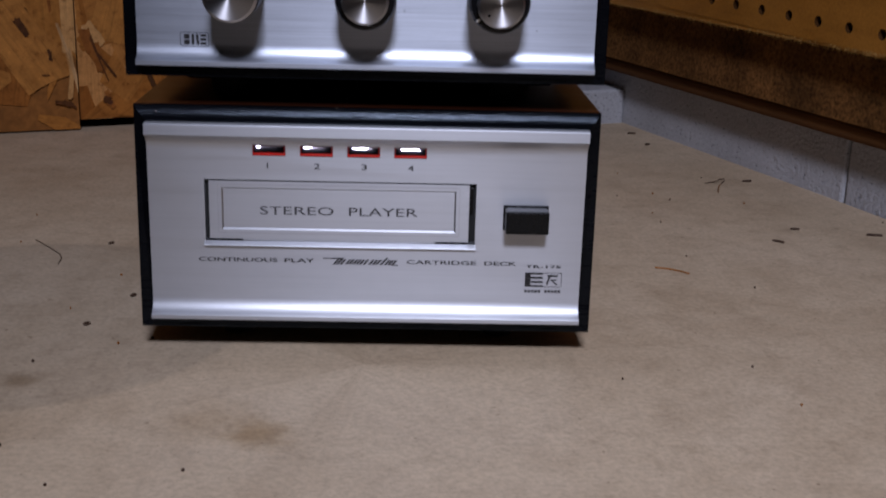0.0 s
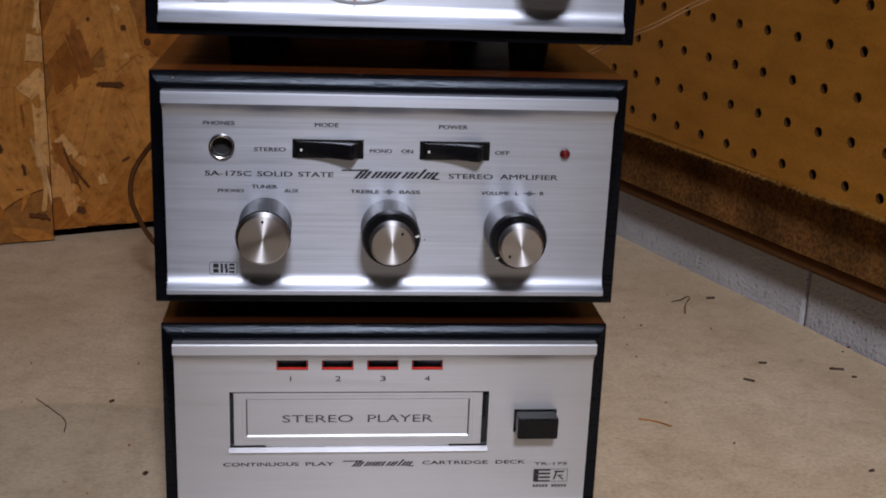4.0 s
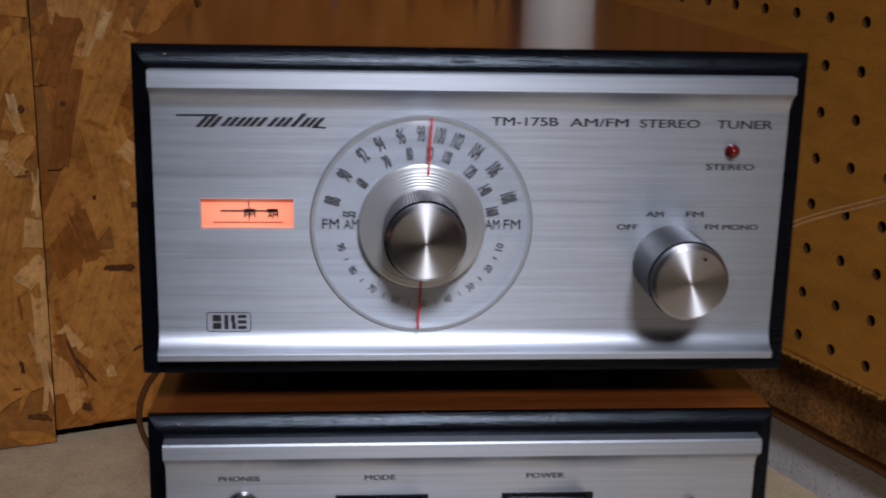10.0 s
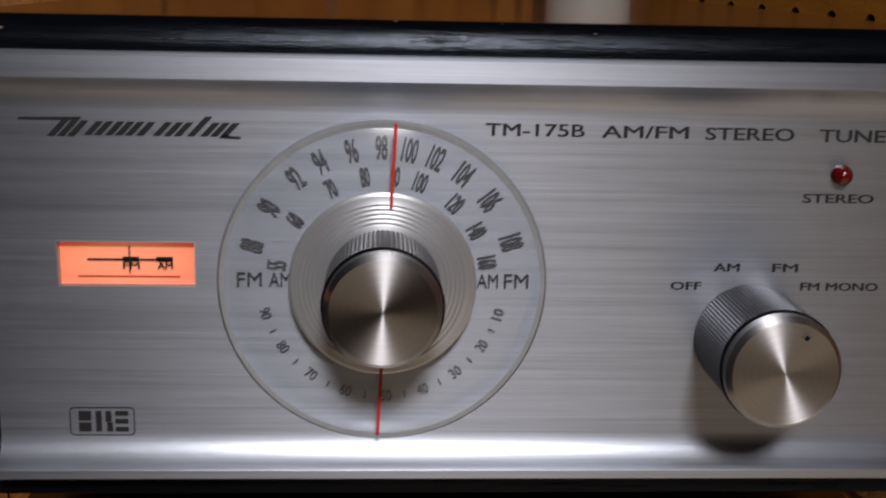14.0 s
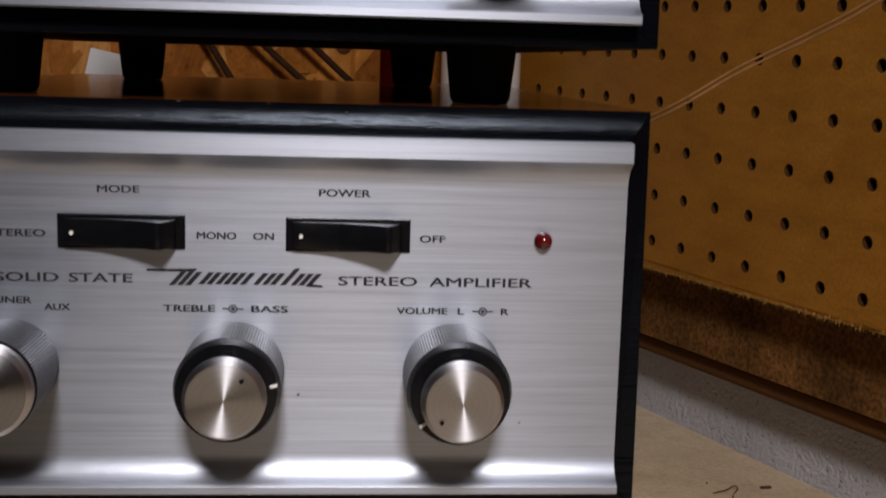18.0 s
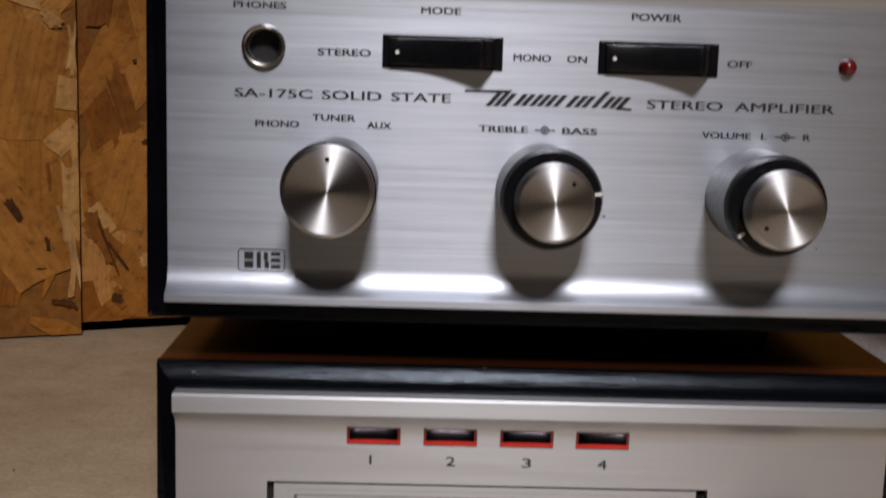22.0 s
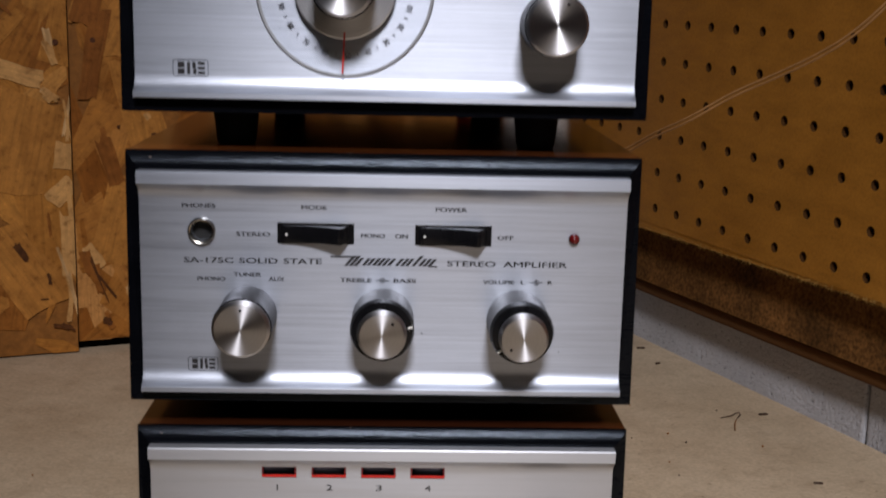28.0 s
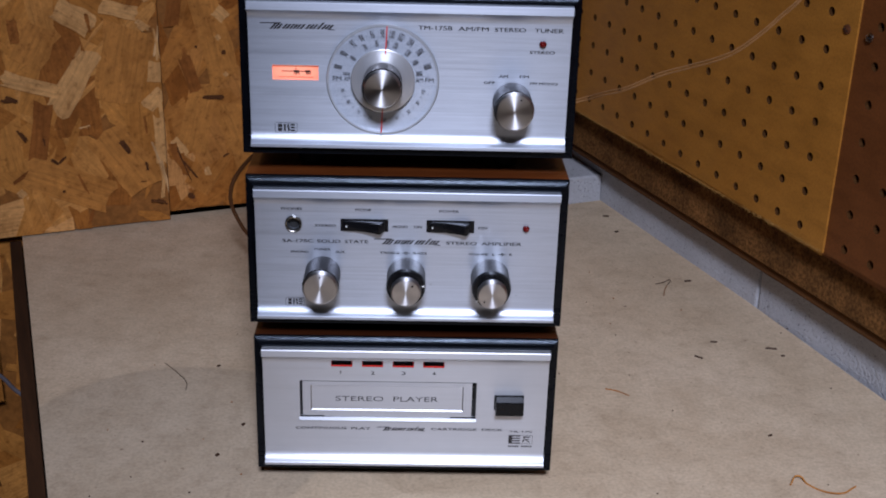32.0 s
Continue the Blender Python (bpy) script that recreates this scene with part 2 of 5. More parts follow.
def strand_wood(name="wood_strands", stops=((0.0, (0.25, 0.087, 0.016)), (0.14, (0.31, 0.115, 0.020)), (0.40, (0.375, 0.152, 0.029)), (0.72, (0.445, 0.190, 0.040)), (0.90, (0.50, 0.232, 0.060)), (1.0, (0.56, 0.290, 0.100)))):
    """Wood strands of the pressed board: a tone for each strand, grain along it."""
    m, n, l, b = material(name)
    geo = n.new("ShaderNodeNewGeometry")
    rnd = geo.outputs["Random Per Island"]
    tone = ramp(n, l, rnd, stops)
    tc, mp = n.new("ShaderNodeTexCoord"), n.new("ShaderNodeMapping")
    mp.inputs["Scale"].default_value = (25, 420, 1)
    l.new(tc.outputs["UV"], mp.inputs["Vector"])
    g = noise_tex(n, l, mp.outputs["Vector"], 1.0, 5, 0.65)
    blot = noise_tex(n, l, coords(n, l), 30, 5, 0.7)
    c = mixed(n, l, tone, ramp(n, l, g, [(0.30, 0.66), (0.48, 1.0), (0.66, 1.16)]), 0.85, "MULTIPLY")
    c = mixed(n, l, c, ramp(n, l, blot, [(0.3, (0.66, 0.60, 0.52)), (0.52, (1.04, 1.04, 1.04)), (0.70, (1.26, 1.25, 1.20))]), 0.85, "MULTIPLY")
    fleck = noise_tex(n, l, coords(n, l), 170, 5, 0.75)
    c = mixed(n, l, c, ramp(n, l, fleck, [(0.30, (0.48, 0.40, 0.34)), (0.45, (1, 1, 1)), (0.60, (1.10, 1.10, 1.08)), (0.72, (1.50, 1.55, 1.60))]), 0.85, "MULTIPLY")
    l.new(c, b.inputs["Base Color"])
    put_in(b, Roughness=0.55, Specular_IOR_Level=0.12)
    bump(n, l, b, g, 0.4, 0.0006)
    return m


def peg_face(name, dark, light):
    m, n, l, b = material(name)
    v = coords(n, l)
    big = noise_tex(n, l, v, 4, 5, 0.65)
    mid = noise_tex(n, l, coords(n, l, (1, 1, 3)), 30, 5, 0.7)
    fine = noise_tex(n, l, v, 600, 2)
    c = ramp(n, l, big, [(0.3, dark), (0.7, light)])
    c = mixed(n, l, c, ramp(n, l, mid, [(0.25, 0.70), (0.6, 1.05)]), 0.85, "MULTIPLY")
    c = mixed(n, l, c, ramp(n, l, fine, [(0.3, 0.78), (0.6, 1.05)]), 0.8, "MULTIPLY")
    l.new(c, b.inputs["Base Color"])
    l.new(ramp(n, l, mid, [(0.2, 0.42), (0.8, 0.56)]), b.inputs["Roughness"])
    put_in(b, Specular_IOR_Level=0.2)
    bump(n, l, b, fine, 0.08, 0.0003)
    return m


def glow(name, colour, edge, strength, at, half):
    """Translucent scale lit by a small bulb behind its middle."""
    m, n, l, b = material(name)
    mp = n.new("ShaderNodeMapping")
    tc = n.new("ShaderNodeTexCoord")
    mp.vector_type = "TEXTURE"
    mp.inputs["Location"].default_value, mp.inputs["Scale"].default_value = at, half
    l.new(tc.outputs["Object"], mp.inputs["Vector"])
    ln = n.new("ShaderNodeVectorMath")
    ln.operation = "LENGTH"
    l.new(mp.outputs["Vector"], ln.inputs[0])
    f = noise_tex(n, l, coords(n, l), 220, 3)
    c = ramp(n, l, ln.outputs["Value"], [(0.15, colour), (0.75, tuple((p + q) / 2 for p, q in zip(colour, edge))), (1.0, edge)])
    l.new(mixed(n, l, c, ramp(n, l, f, [(0.2, 0.88), (0.8, 1.0)]), 1.0, "MULTIPLY"), b.inputs["Emission Color"])
    put_in(b, Base_Color=colour, Emission_Strength=strength, Roughness=0.4)
    return m


def clear_plastic(name, colour, rough=0.05):
    """Thin clear sheet: it lets all through but for a faint gloss."""
    m, n, l, b = material(name)
    put_in(b, Base_Color=colour, Roughness=rough)
    clear, mix, fres = n.new("ShaderNodeBsdfTransparent"), n.new("ShaderNodeMixShader"), n.new("ShaderNodeFresnel")
    gloss = n.new("ShaderNodeBsdfGlossy")
    gloss.inputs["Roughness"].default_value = rough
    clear.inputs["Color"].default_value = (*colour, 1)
    fres.inputs["IOR"].default_value = 1.4
    l.new(fres.outputs[0], mix.inputs[0])
    l.new(clear.outputs[0], mix.inputs[1])
    l.new(gloss.outputs[0], mix.inputs[2])
    l.new(mix.outputs[0], n["Material Output"].inputs["Surface"])
    return m


ALU = brushed_metal("brushed_aluminium")
ALU_SOFT = brushed_metal("satin_aluminium", (0.51, 0.522, 0.55), 0.40, 0.95, 0.22)
SPUN = spun_metal("spun_aluminium", (0.62, 0.62, 0.64))
SPUN_SOFT = spun_metal("satin_spun_aluminium", (0.66, 0.67, 0.70), 0.40, 0.7, 0.7)
JACK_METAL = plain("dull_jack_metal", (0.42, 0.40, 0.36), 0.26, 1.0, 0.1, 300, bumpy=0)
KNURL_PALE = plain("knurled_pale_metal", (0.33, 0.33, 0.335), 0.40, 1.0, 0.15, 500)
KNURL = plain("knurled_grey_metal", (0.13, 0.13, 0.137), 0.42, 0.9, 0.15, 500)
BLACK_PAINT = lacquer("black_lacquer")
BLACK_PLASTIC = plain("black_plastic", (0.005, 0.005, 0.006), 0.26, 0, 0.2, 500, 0.22, 0.05)
GREY_PLASTIC = plain("charcoal_plastic", (0.005, 0.0055, 0.006), 0.22, 0, 0.2, 500, 0.18)
RUBBER = plain("black_rubber", (0.005, 0.005, 0.005), 0.8, 0, 0.2, 500, 0.2)
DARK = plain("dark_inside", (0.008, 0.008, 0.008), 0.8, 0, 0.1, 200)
INK = plain("black_ink", (0.015, 0.014, 0.016), 0.5, 0, 0.15, 400, bumpy=0)
INK_GREY = plain("grey_ink", (0.05, 0.05, 0.055), 0.5, 0, 0.15, 400, bumpy=0)
WALNUT = wood("walnut_veneer", (0.066, 0.016, 0.004), (0.205, 0.056, 0.011), 0.36, "X", 60, 1.0)
# walnut copy darkened for the amplifier's shade on the unit below it
WALNUT_SHADED = wood("shaded_walnut_veneer", (0.020, 0.005, 0.002), (0.070, 0.018, 0.004), 0.40, "X", 60, 0.6)
BEAD = plain("dark_red_bead", (0.10, 0.004, 0.004), 0.10, 0, 0.1, 200, 0.6, 0)
DARK_LENS = plain("dark_red_lens", (0.13, 0.006, 0.012), 0.12, 0, 0.1, 200, 0.6, 0)
RED_LENS = plain("red_lens", (0.52, 0.014, 0.010), 0.12, 0, 0.1, 200, 0.6, 0)
RED_PAINT = plain("red_needle", (0.62, 0.035, 0.025), 0.4, 0, 0.08, 200, bumpy=0)
GLOSS_DARK = plain("mirror_dark_facet", (0.52, 0.46, 0.52), 0.07, 1.0, 0.05, 200, 0.6, 0)
INK_DIAL = plain("soft_grey_print", (0.10, 0.10, 0.11), 0.5, 0, 0.15, 400, bumpy=0)
INK_FAINT = plain("faint_grey_line", (0.40, 0.40, 0.42), 0.5, 0, 0.1, 300, bumpy=0)
SCALE_RED = plain("dark_orange_line", (0.55, 0.08, 0.02), 0.5, 0, 0.1, 300, bumpy=0)
WHITE_DOT = plain("white_dot", (0.75, 0.74, 0.70), 0.4, 0, 0.05, 200, bumpy=0)
ACRYLIC_EDGE = plain("acrylic_edge", (0.30, 0.31, 0.325), 0.3, 0, 0.1, 300, bumpy=0)
ACRYLIC = clear_plastic("clear_acrylic", (0.985, 0.99, 0.995), 0.14)
BENCH = board_face()
STRANDS = strand_wood()
SAND_STRAND = strand_wood("sandy_strands", ((0.0, (0.47, 0.225, 0.065)), (0.6, (0.52, 0.275, 0.095)), (1.0, (0.60, 0.36, 0.16))))
RED_STRAND = strand_wood("reddish_strands", ((0.0, (0.20, 0.064, 0.011)), (0.14, (0.26, 0.088, 0.014)), (0.45, (0.325, 0.122, 0.022)), (0.8, (0.39, 0.157, 0.032)), (1.0, (0.49, 0.230, 0.070))))
TAN_STRAND = strand_wood("tan_strands", ((0.0, (0.365, 0.148, 0.029)), (1.0, (0.44, 0.188, 0.042))))
BROWN_STRAND = strand_wood("brown_strands", ((0.0, (0.185, 0.060, 0.012)), (1.0, (0.27, 0.096, 0.019))))
BARK = plain("brown_bark", (0.105, 0.036, 0.008), 0.7, 0, 0.3, 300, 0.2)
CHIP = plain("dark_bark_chip", (0.05, 0.022, 0.008), 0.7, 0, 0.3, 300)
GLUE = plain("pressed_board_core", (0.29, 0.112, 0.022), 0.6, 0, 0.25, 160, 0.2)
FRAY = plain("pale_fibre", (0.42, 0.235, 0.065), 0.8, 0, 0.2, 300, 0.1, 0)
NAIL = plain("rusty_nail", (0.10, 0.034, 0.012), 0.6, 0, 0.3, 600, 0.2)
PEG_A = peg_face("tan_hardboard", (0.310, 0.125, 0.016), (0.385, 0.168, 0.026))
PEG_B = peg_face("brown_hardboard", (0.105, 0.034, 0.009), (0.155, 0.052, 0.013))
# raw fibre of the hole walls, darkened to hold the shade inside them
HOLE_SHADE = plain("shaded_hole_fibre", (0.065, 0.027, 0.007), 0.95, 0, 0.2, 300, 0.1, 0)
FIBRE = plain("brown_fibreboard", (0.185, 0.084, 0.024), 0.95, 0, 0.6, 420, 0.1, 1.0)
BATTEN = wood("dark_batten", (0.085, 0.035, 0.009), (0.165, 0.069, 0.018), 0.85, "Y", 60)
CONCRETE = pitted("grey_concrete", (0.515, 0.515, 0.535))
CORD = plain("brown_cord", (0.095, 0.038, 0.013), 0.6, 0, 0.15, 200, 0.12)
RAIL = wood("dark_rail", (0.022, 0.009, 0.003), (0.060, 0.024, 0.008), 0.8, "Y", 60)
WIRE = plain("amber_wire", (0.37, 0.19, 0.072), 0.45, 0, 0.15, 200, 0.3)
CORD_GREY = plain("grey_cord", (0.10, 0.10, 0.12), 0.4, 0, 0.15, 200)
PVC = plain("white_pvc", (0.72, 0.70, 0.67), 0.35, 0, 0.06, 60)
RED_METAL = plain("red_enamel", (0.42, 0.02, 0.02), 0.35, 0, 0.15, 80)
PAPER = plain("white_paper", (0.75, 0.75, 0.76), 0.7, 0, 0.05, 60)
WALLPAINT = plain("workshop_wall", (0.055, 0.052, 0.048), 0.8, 0, 0.12, 8)
FLOORPAINT = plain("workshop_floor", (0.03, 0.029, 0.028), 0.8, 0, 0.2, 8)
CEILPAINT = plain("workshop_ceiling", (0.035, 0.033, 0.031), 0.8, 0, 0.12, 8)


# ---------- mesh helpers ----------
def part(name, bm, mat, parent=None, label="", m=None, smooth=None):
    me = bpy.data.meshes.new(name)
    bm.normal_update()
    bm.to_mesh(me)
    bm.free()
    me.materials.append(mat)
    ob = new(name, me)
    if parent:
        ob.parent = parent
        root = parent
        while root.parent:
            root = root.parent
        m = root.matrix_world.copy() if m is None else m
    if m is not None:
        ob.matrix_world = m
    if label:
        tagged(ob, label)
    if smooth:
        me.shade_smooth()
        me.set_sharp_from_angle(angle=radians(smooth))
    return ob


def box(x0, x1, y0, y1, z0, z1, bev=0.0, seg=2, bm=None):
    one = bmesh.new()
    r = bmesh.ops.create_cube(one, size=1)
    bmesh.ops.scale(one, vec=(x1 - x0, y1 - y0, z1 - z0), verts=r["verts"])
    bmesh.ops.translate(one, vec=((x0 + x1) / 2, (y0 + y1) / 2, (z0 + z1) / 2), verts=r["verts"])
    if bev:
        bmesh.ops.bevel(one, geom=one.edges[:], offset=bev, segments=seg, profile=0.5, affect="EDGES")
    if bm is None:
        return one
    me = bpy.data.meshes.new("tmp")
    one.to_mesh(me)
    one.free()
    bm.from_mesh(me)
    bpy.data.meshes.remove(me)
    return bm


def lathe(profile, seg=48, knurl=None, caps=True):
    """Turns (y, r) pairs round the y axis. knurl: (first, last, depth): rings of that span are ridged."""
    bm = bmesh.new()
    rings = []
    for i, (y, r) in enumerate(profile):
        ring = []
        for k in range(seg):
            a = 2 * math.pi * k / seg
            rr = r - (knurl[2] if knurl and knurl[0] <= i <= knurl[1] and k % 2 else 0)
            ring.append(bm.verts.new((rr * math.cos(a), y, rr * math.sin(a))))
        rings.append(ring)
    for a, b in zip(rings, rings[1:]):
        for k in range(seg):
            bm.faces.new((a[k], a[(k + 1) % seg], b[(k + 1) % seg], b[k]))
    if caps and profile[0][1] > 1e-6:
        bm.faces.new(rings[0][::-1])
    if caps and profile[-1][1] > 1e-6:
        bm.faces.new(rings[-1])
    bmesh.ops.remove_doubles(bm, verts=bm.verts[:], dist=1e-7)
    bmesh.ops.recalc_face_normals(bm, faces=bm.faces[:])
    return bm


def extrude_x(profile, x0, x1):
    """A closed (y, z) outline drawn out along x."""
    bm = bmesh.new()
    a = [bm.verts.new((x0, y, z)) for y, z in profile]
    b = [bm.verts.new((x1, y, z)) for y, z in profile]
    k = len(profile)
    for i in range(k):
        bm.faces.new((a[i], a[(i + 1) % k], b[(i + 1) % k], b[i]))
    bm.faces.new(a[::-1])
    bm.faces.new(b)
    bmesh.ops.recalc_face_normals(bm, faces=bm.faces[:])
    return bm


def slab(points, y0, y1):
    """A flat (x, z) outline with thickness from y0 (front) to y1."""
    bm = bmesh.new()
    a = [bm.verts.new((x, y0, z)) for x, z in points]
    b = [bm.verts.new((x, y1, z)) for x, z in points]
    k = len(points)
    for i in range(k):
        bm.faces.new((a[i], b[i], b[(i + 1) % k], a[(i + 1) % k]))
    bm.faces.new(a)
    bm.faces.new(b[::-1])
    bmesh.ops.recalc_face_normals(bm, faces=bm.faces[:])
    return bm


def tube(name, pts, radius, mat, parent=None, label=""):
    cu = bpy.data.curves.new(name, "CURVE")
    cu.dimensions, cu.bevel_depth, cu.bevel_resolution, cu.resolution_u = "3D", radius, 3, 10
    sp = cu.splines.new("BEZIER")
    sp.bezier_points.add(len(pts) - 1)
    for bp, p in zip(sp.bezier_points, pts):
        bp.co, bp.handle_left_type, bp.handle_right_type = p, "AUTO", "AUTO"
    tmp = bpy.data.objects.new("tmp", cu)
    scene.collection.objects.link(tmp)
    me = bpy.data.meshes.new_from_object(tmp.evaluated_get(bpy.context.evaluated_depsgraph_get()))
    bpy.data.objects.remove(tmp)
    me.name = name
    me.materials.clear()
    me.materials.append(mat)
    me.shade_smooth()
    ob = new(name, me)
    if parent:
        ob.parent = parent
    if label:
        tagged(ob, label)
    return ob


def lettering(text, x0, x1, z0, z1, y, parent, mat=None, bold=0.0, turn=None):
    """Printed words fitted between x0..x1 and z0..z1 on the plane y; turn: (angle, x, z) places small words about a point; bold: metres that the strokes gain."""
    cu = bpy.data.curves.new("lettering", "FONT")
    cu.body, cu.size, cu.extrude, cu.resolution_u = text, 1.0, 0.0, 3
    tmp = bpy.data.objects.new("tmp", cu)
    scene.collection.objects.link(tmp)
    me = bpy.data.meshes.new_from_object(tmp.evaluated_get(bpy.context.evaluated_depsgraph_get()))
    bpy.data.objects.remove(tmp)
    co = np.zeros(len(me.vertices) * 3)
    me.vertices.foreach_get("co", co)
    co = co.reshape(-1, 3)
    lo, hi = co.min(0), co.max(0)
    u = (co[:, 0] - lo[0]) / max(1e-6, hi[0] - lo[0])
    v = (co[:, 1] - lo[1]) / max(1e-6, hi[1] - lo[1])
    xs, zs = x0 + u * (x1 - x0 - bold), z0 + v * (z1 - z0)
    if turn:
        a, cx, cz = turn
        xs, zs = cx + xs * math.cos(a) - zs * math.sin(a), cz + xs * math.sin(a) + zs * math.cos(a)
    out = np.stack([xs, np.full(len(xs), y), zs], 1)
    me.vertices.foreach_set("co", out.ravel())
    me.update()
    bm = bmesh.new()
    bm.from_mesh(me)
    if bold:
        t = turn[0] if turn else 0.0
        me.vertices.foreach_set("co", (out + np.array([bold * math.cos(t), 0.00001, bold * math.sin(t)])).ravel())
        bm.from_mesh(me)
    bpy.data.meshes.remove(me)
    r = bmesh.ops.extrude_face_region(bm, geom=bm.faces[:])
    bmesh.ops.translate(bm, vec=(0, 0.00012, 0), verts=[g for g in r["geom"] if isinstance(g, bmesh.types.BMVert)])
    bmesh.ops.recalc_face_normals(bm, faces=bm.faces[:])
    return part("lettering", bm, mat or INK, parent)


def empty(name, at, label, category, group=""):
    ob = new(name)
    ob.empty_display_size = 0.02
    ob.location = at
    return tagged(ob, label, category, group)
# ---------- the place: a bench in the corner of two boarded walls ----------
# Corner frame: x runs along the strand-board wall, -y along the pegboard wall towards the viewer.
TURN = 21.05
ROOM = pose(0.1226, 0.5655, 0, 0, 0, TURN)


def setting(name, bm, mat, label, category, kind="structure", m=ROOM, smooth=None):
    ob = part(name, bm, mat, None, "", m, smooth)
    return tagged(ob, label, category, "", kind)


# bench top, laid straight in the world so that its marks keep their places
def corner_to_world(x, y):
    v = ROOM @ Vector((x, y, 0))
    return v.x, v.y


outline = [corner_to_world(*p) for p in ((-0.497, 0.012), (-0.548, -1.25), (0.034, -1.25), (0.034, -0.55), (0.040, -0.30), (0.044, 0.012))]
bm = bmesh.new()
top = [bm.verts.new((x, y, 0)) for x, y in outline]
low = [bm.verts.new((x, y, -0.019)) for x, y in outline]
bm.faces.new(top)
bm.faces.new(low[::-1])
for i in range(len(top)):
    bm.faces.new((top[i], top[(i + 1) % len(top)], low[(i + 1) % len(top)], low[i]))
bmesh.ops.recalc_face_normals(bm, faces=bm.faces[:])
bench = part("bench_top", bm, BENCH)
tagged(bench, "worn beige hardboard bench top with stains and flecks", "bench", "", "structure")

bm = box(-0.5085, -0.4985, -1.25, 0.0, -0.10, -0.003, 0.001)
bmesh.ops.rotate(bm, cent=(-0.4985, 0, 0), matrix=Matrix.Rotation(radians(-2.31), 3, "Z"), verts=bm.verts[:])
setting("bench_rail", bm, RAIL, "dark brown wooden rail along the bench edge", "rail")

# rough shell that closes the room
setting("wall_back", box(-3.2, 0.2, 0.06, 0.16, -0.9, 1.6), WALLPAINT, "plain workshop wall behind the strand boards", "wall")
setting("wall_right", box(0.10, 0.2, -3.4, 0.06, -0.9, 1.6), WALLPAINT, "plain workshop wall behind the pegboard", "wall")
setting("wall_left", box(-3.3, -3.2, -3.4, 0.16, -0.9, 1.6), WALLPAINT, "plain painted workshop wall", "wall")
setting("wall_front", box(-3.3, 0.2, -3.5, -3.4, -0.9, 1.6), WALLPAINT, "plain painted workshop wall", "wall")
setting("floor", box(-3.3, 0.2, -3.5, 0.16, -1.0, -0.9), FLOORPAINT, "plain grey workshop floor", "floor")
setting("ceiling", box(-3.3, 0.2, -3.5, 0.16, 1.6, 1.7), CEILPAINT, "plain pale workshop ceiling", "ceiling")


def strand_board(name, x0, x1, z0, z1, y, seed, label, count, chips, tone=STRANDS):
    """Pressed strand board: a core slab and many overlapping strands on its face."""
    core = setting(name, box(x0, x1, y + 0.0005, y + 0.012, z0, z1), GLUE, label, "strand board")
    rng = random.Random(seed)

    def strands(what, number, long, wide, lift, mat):
        verts, faces, uvs = [], [], []
        for i in range(number):
            L, W = rng.uniform(*long), rng.uniform(*wide)
            a = rng.gauss(1.2, 0.75)
            cx, cz = rng.uniform(x0, x1), rng.uniform(z0, z1)
            h = rng.uniform(*lift)
            ca, sa = math.cos(a), math.sin(a)
            k = len(verts)
            ends = [(-0.5, -0.5 * rng.uniform(0.3, 1)), (0.0, -0.5 * rng.uniform(0.8, 1.1)), (0.5, -0.5 * rng.uniform(0.2, 1)), (0.5 * rng.uniform(0.9, 1.15), 0.5 * rng.uniform(0.1, 0.8)), (0.1, 0.5 * rng.uniform(0.8, 1.1)), (-0.5 * rng.uniform(0.85, 1.1), 0.5 * rng.uniform(0.2, 1))]
            ring = []
            for u, v in ends:
                px, pz = cx + u * L * ca - v * W * sa, cz + u * L * sa + v * W * ca
                px, pz = min(x1, max(x0, px)), min(z1, max(z0, pz))
                verts.append((px, y - h + u * 0.0003, pz))
                uvs.append((u * L + i * 0.37, v * W + i * 0.11))
                ring.append(k + len(ring))
            faces.append(ring)
        me = bpy.data.meshes.new(what)
        me.from_pydata(verts, [], faces)
        lay = me.uv_layers.new(name="UVMap")
        for loop in me.loops:
            lay.data[loop.index].uv = uvs[loop.vertex_index]
        me.materials.append(mat)
        ob = new(what, me)
        ob.parent = core
        return tagged(ob, kind="stuff")

    strands("wood_strand", count, (0.05, 0.13), (0.018, 0.048), (0.0001, 0.0009), tone)
    strands("small_strand", count // 3, (0.015, 0.05), (0.003, 0.012), (0.0009, 0.0013), tone)
    strands("bark_chip", chips // 2, (0.005, 0.016), (0.0010, 0.0035), (0.0013, 0.0015), BARK)
    strands("brown_chip", chips, (0.006, 0.022), (0.0012, 0.0045), (0.0011, 0.0014), BROWN_STRAND)
    strands("pale_chip", chips // 2, (0.006, 0.018), (0.002, 0.005), (0.0013, 0.0015), TAN_STRAND)
    return core


strand_board("strand_board_left", -1.05, -0.3675, 0.0015, 0.80, 0.0, 3, "orange-brown pressed strand board standing on the bench", 620, 36)
strand_board("strand_board_right", -0.3661, 0.05, 0.007, 0.80, 0.005, 11, "orange-brown pressed strand board lifted off the bench", 420, 24, RED_STRAND)
strand_board("strand_board_low", -1.05, -0.45, -0.75, -0.004, 0.016, 5, "dark pressed strand board below the bench", 350, 30)
strand_board("strand_board_rack", -1.05, -0.53, -0.16, -0.02, -0.0, 8, "strand board offcut beside the bench edge", 120, 20)


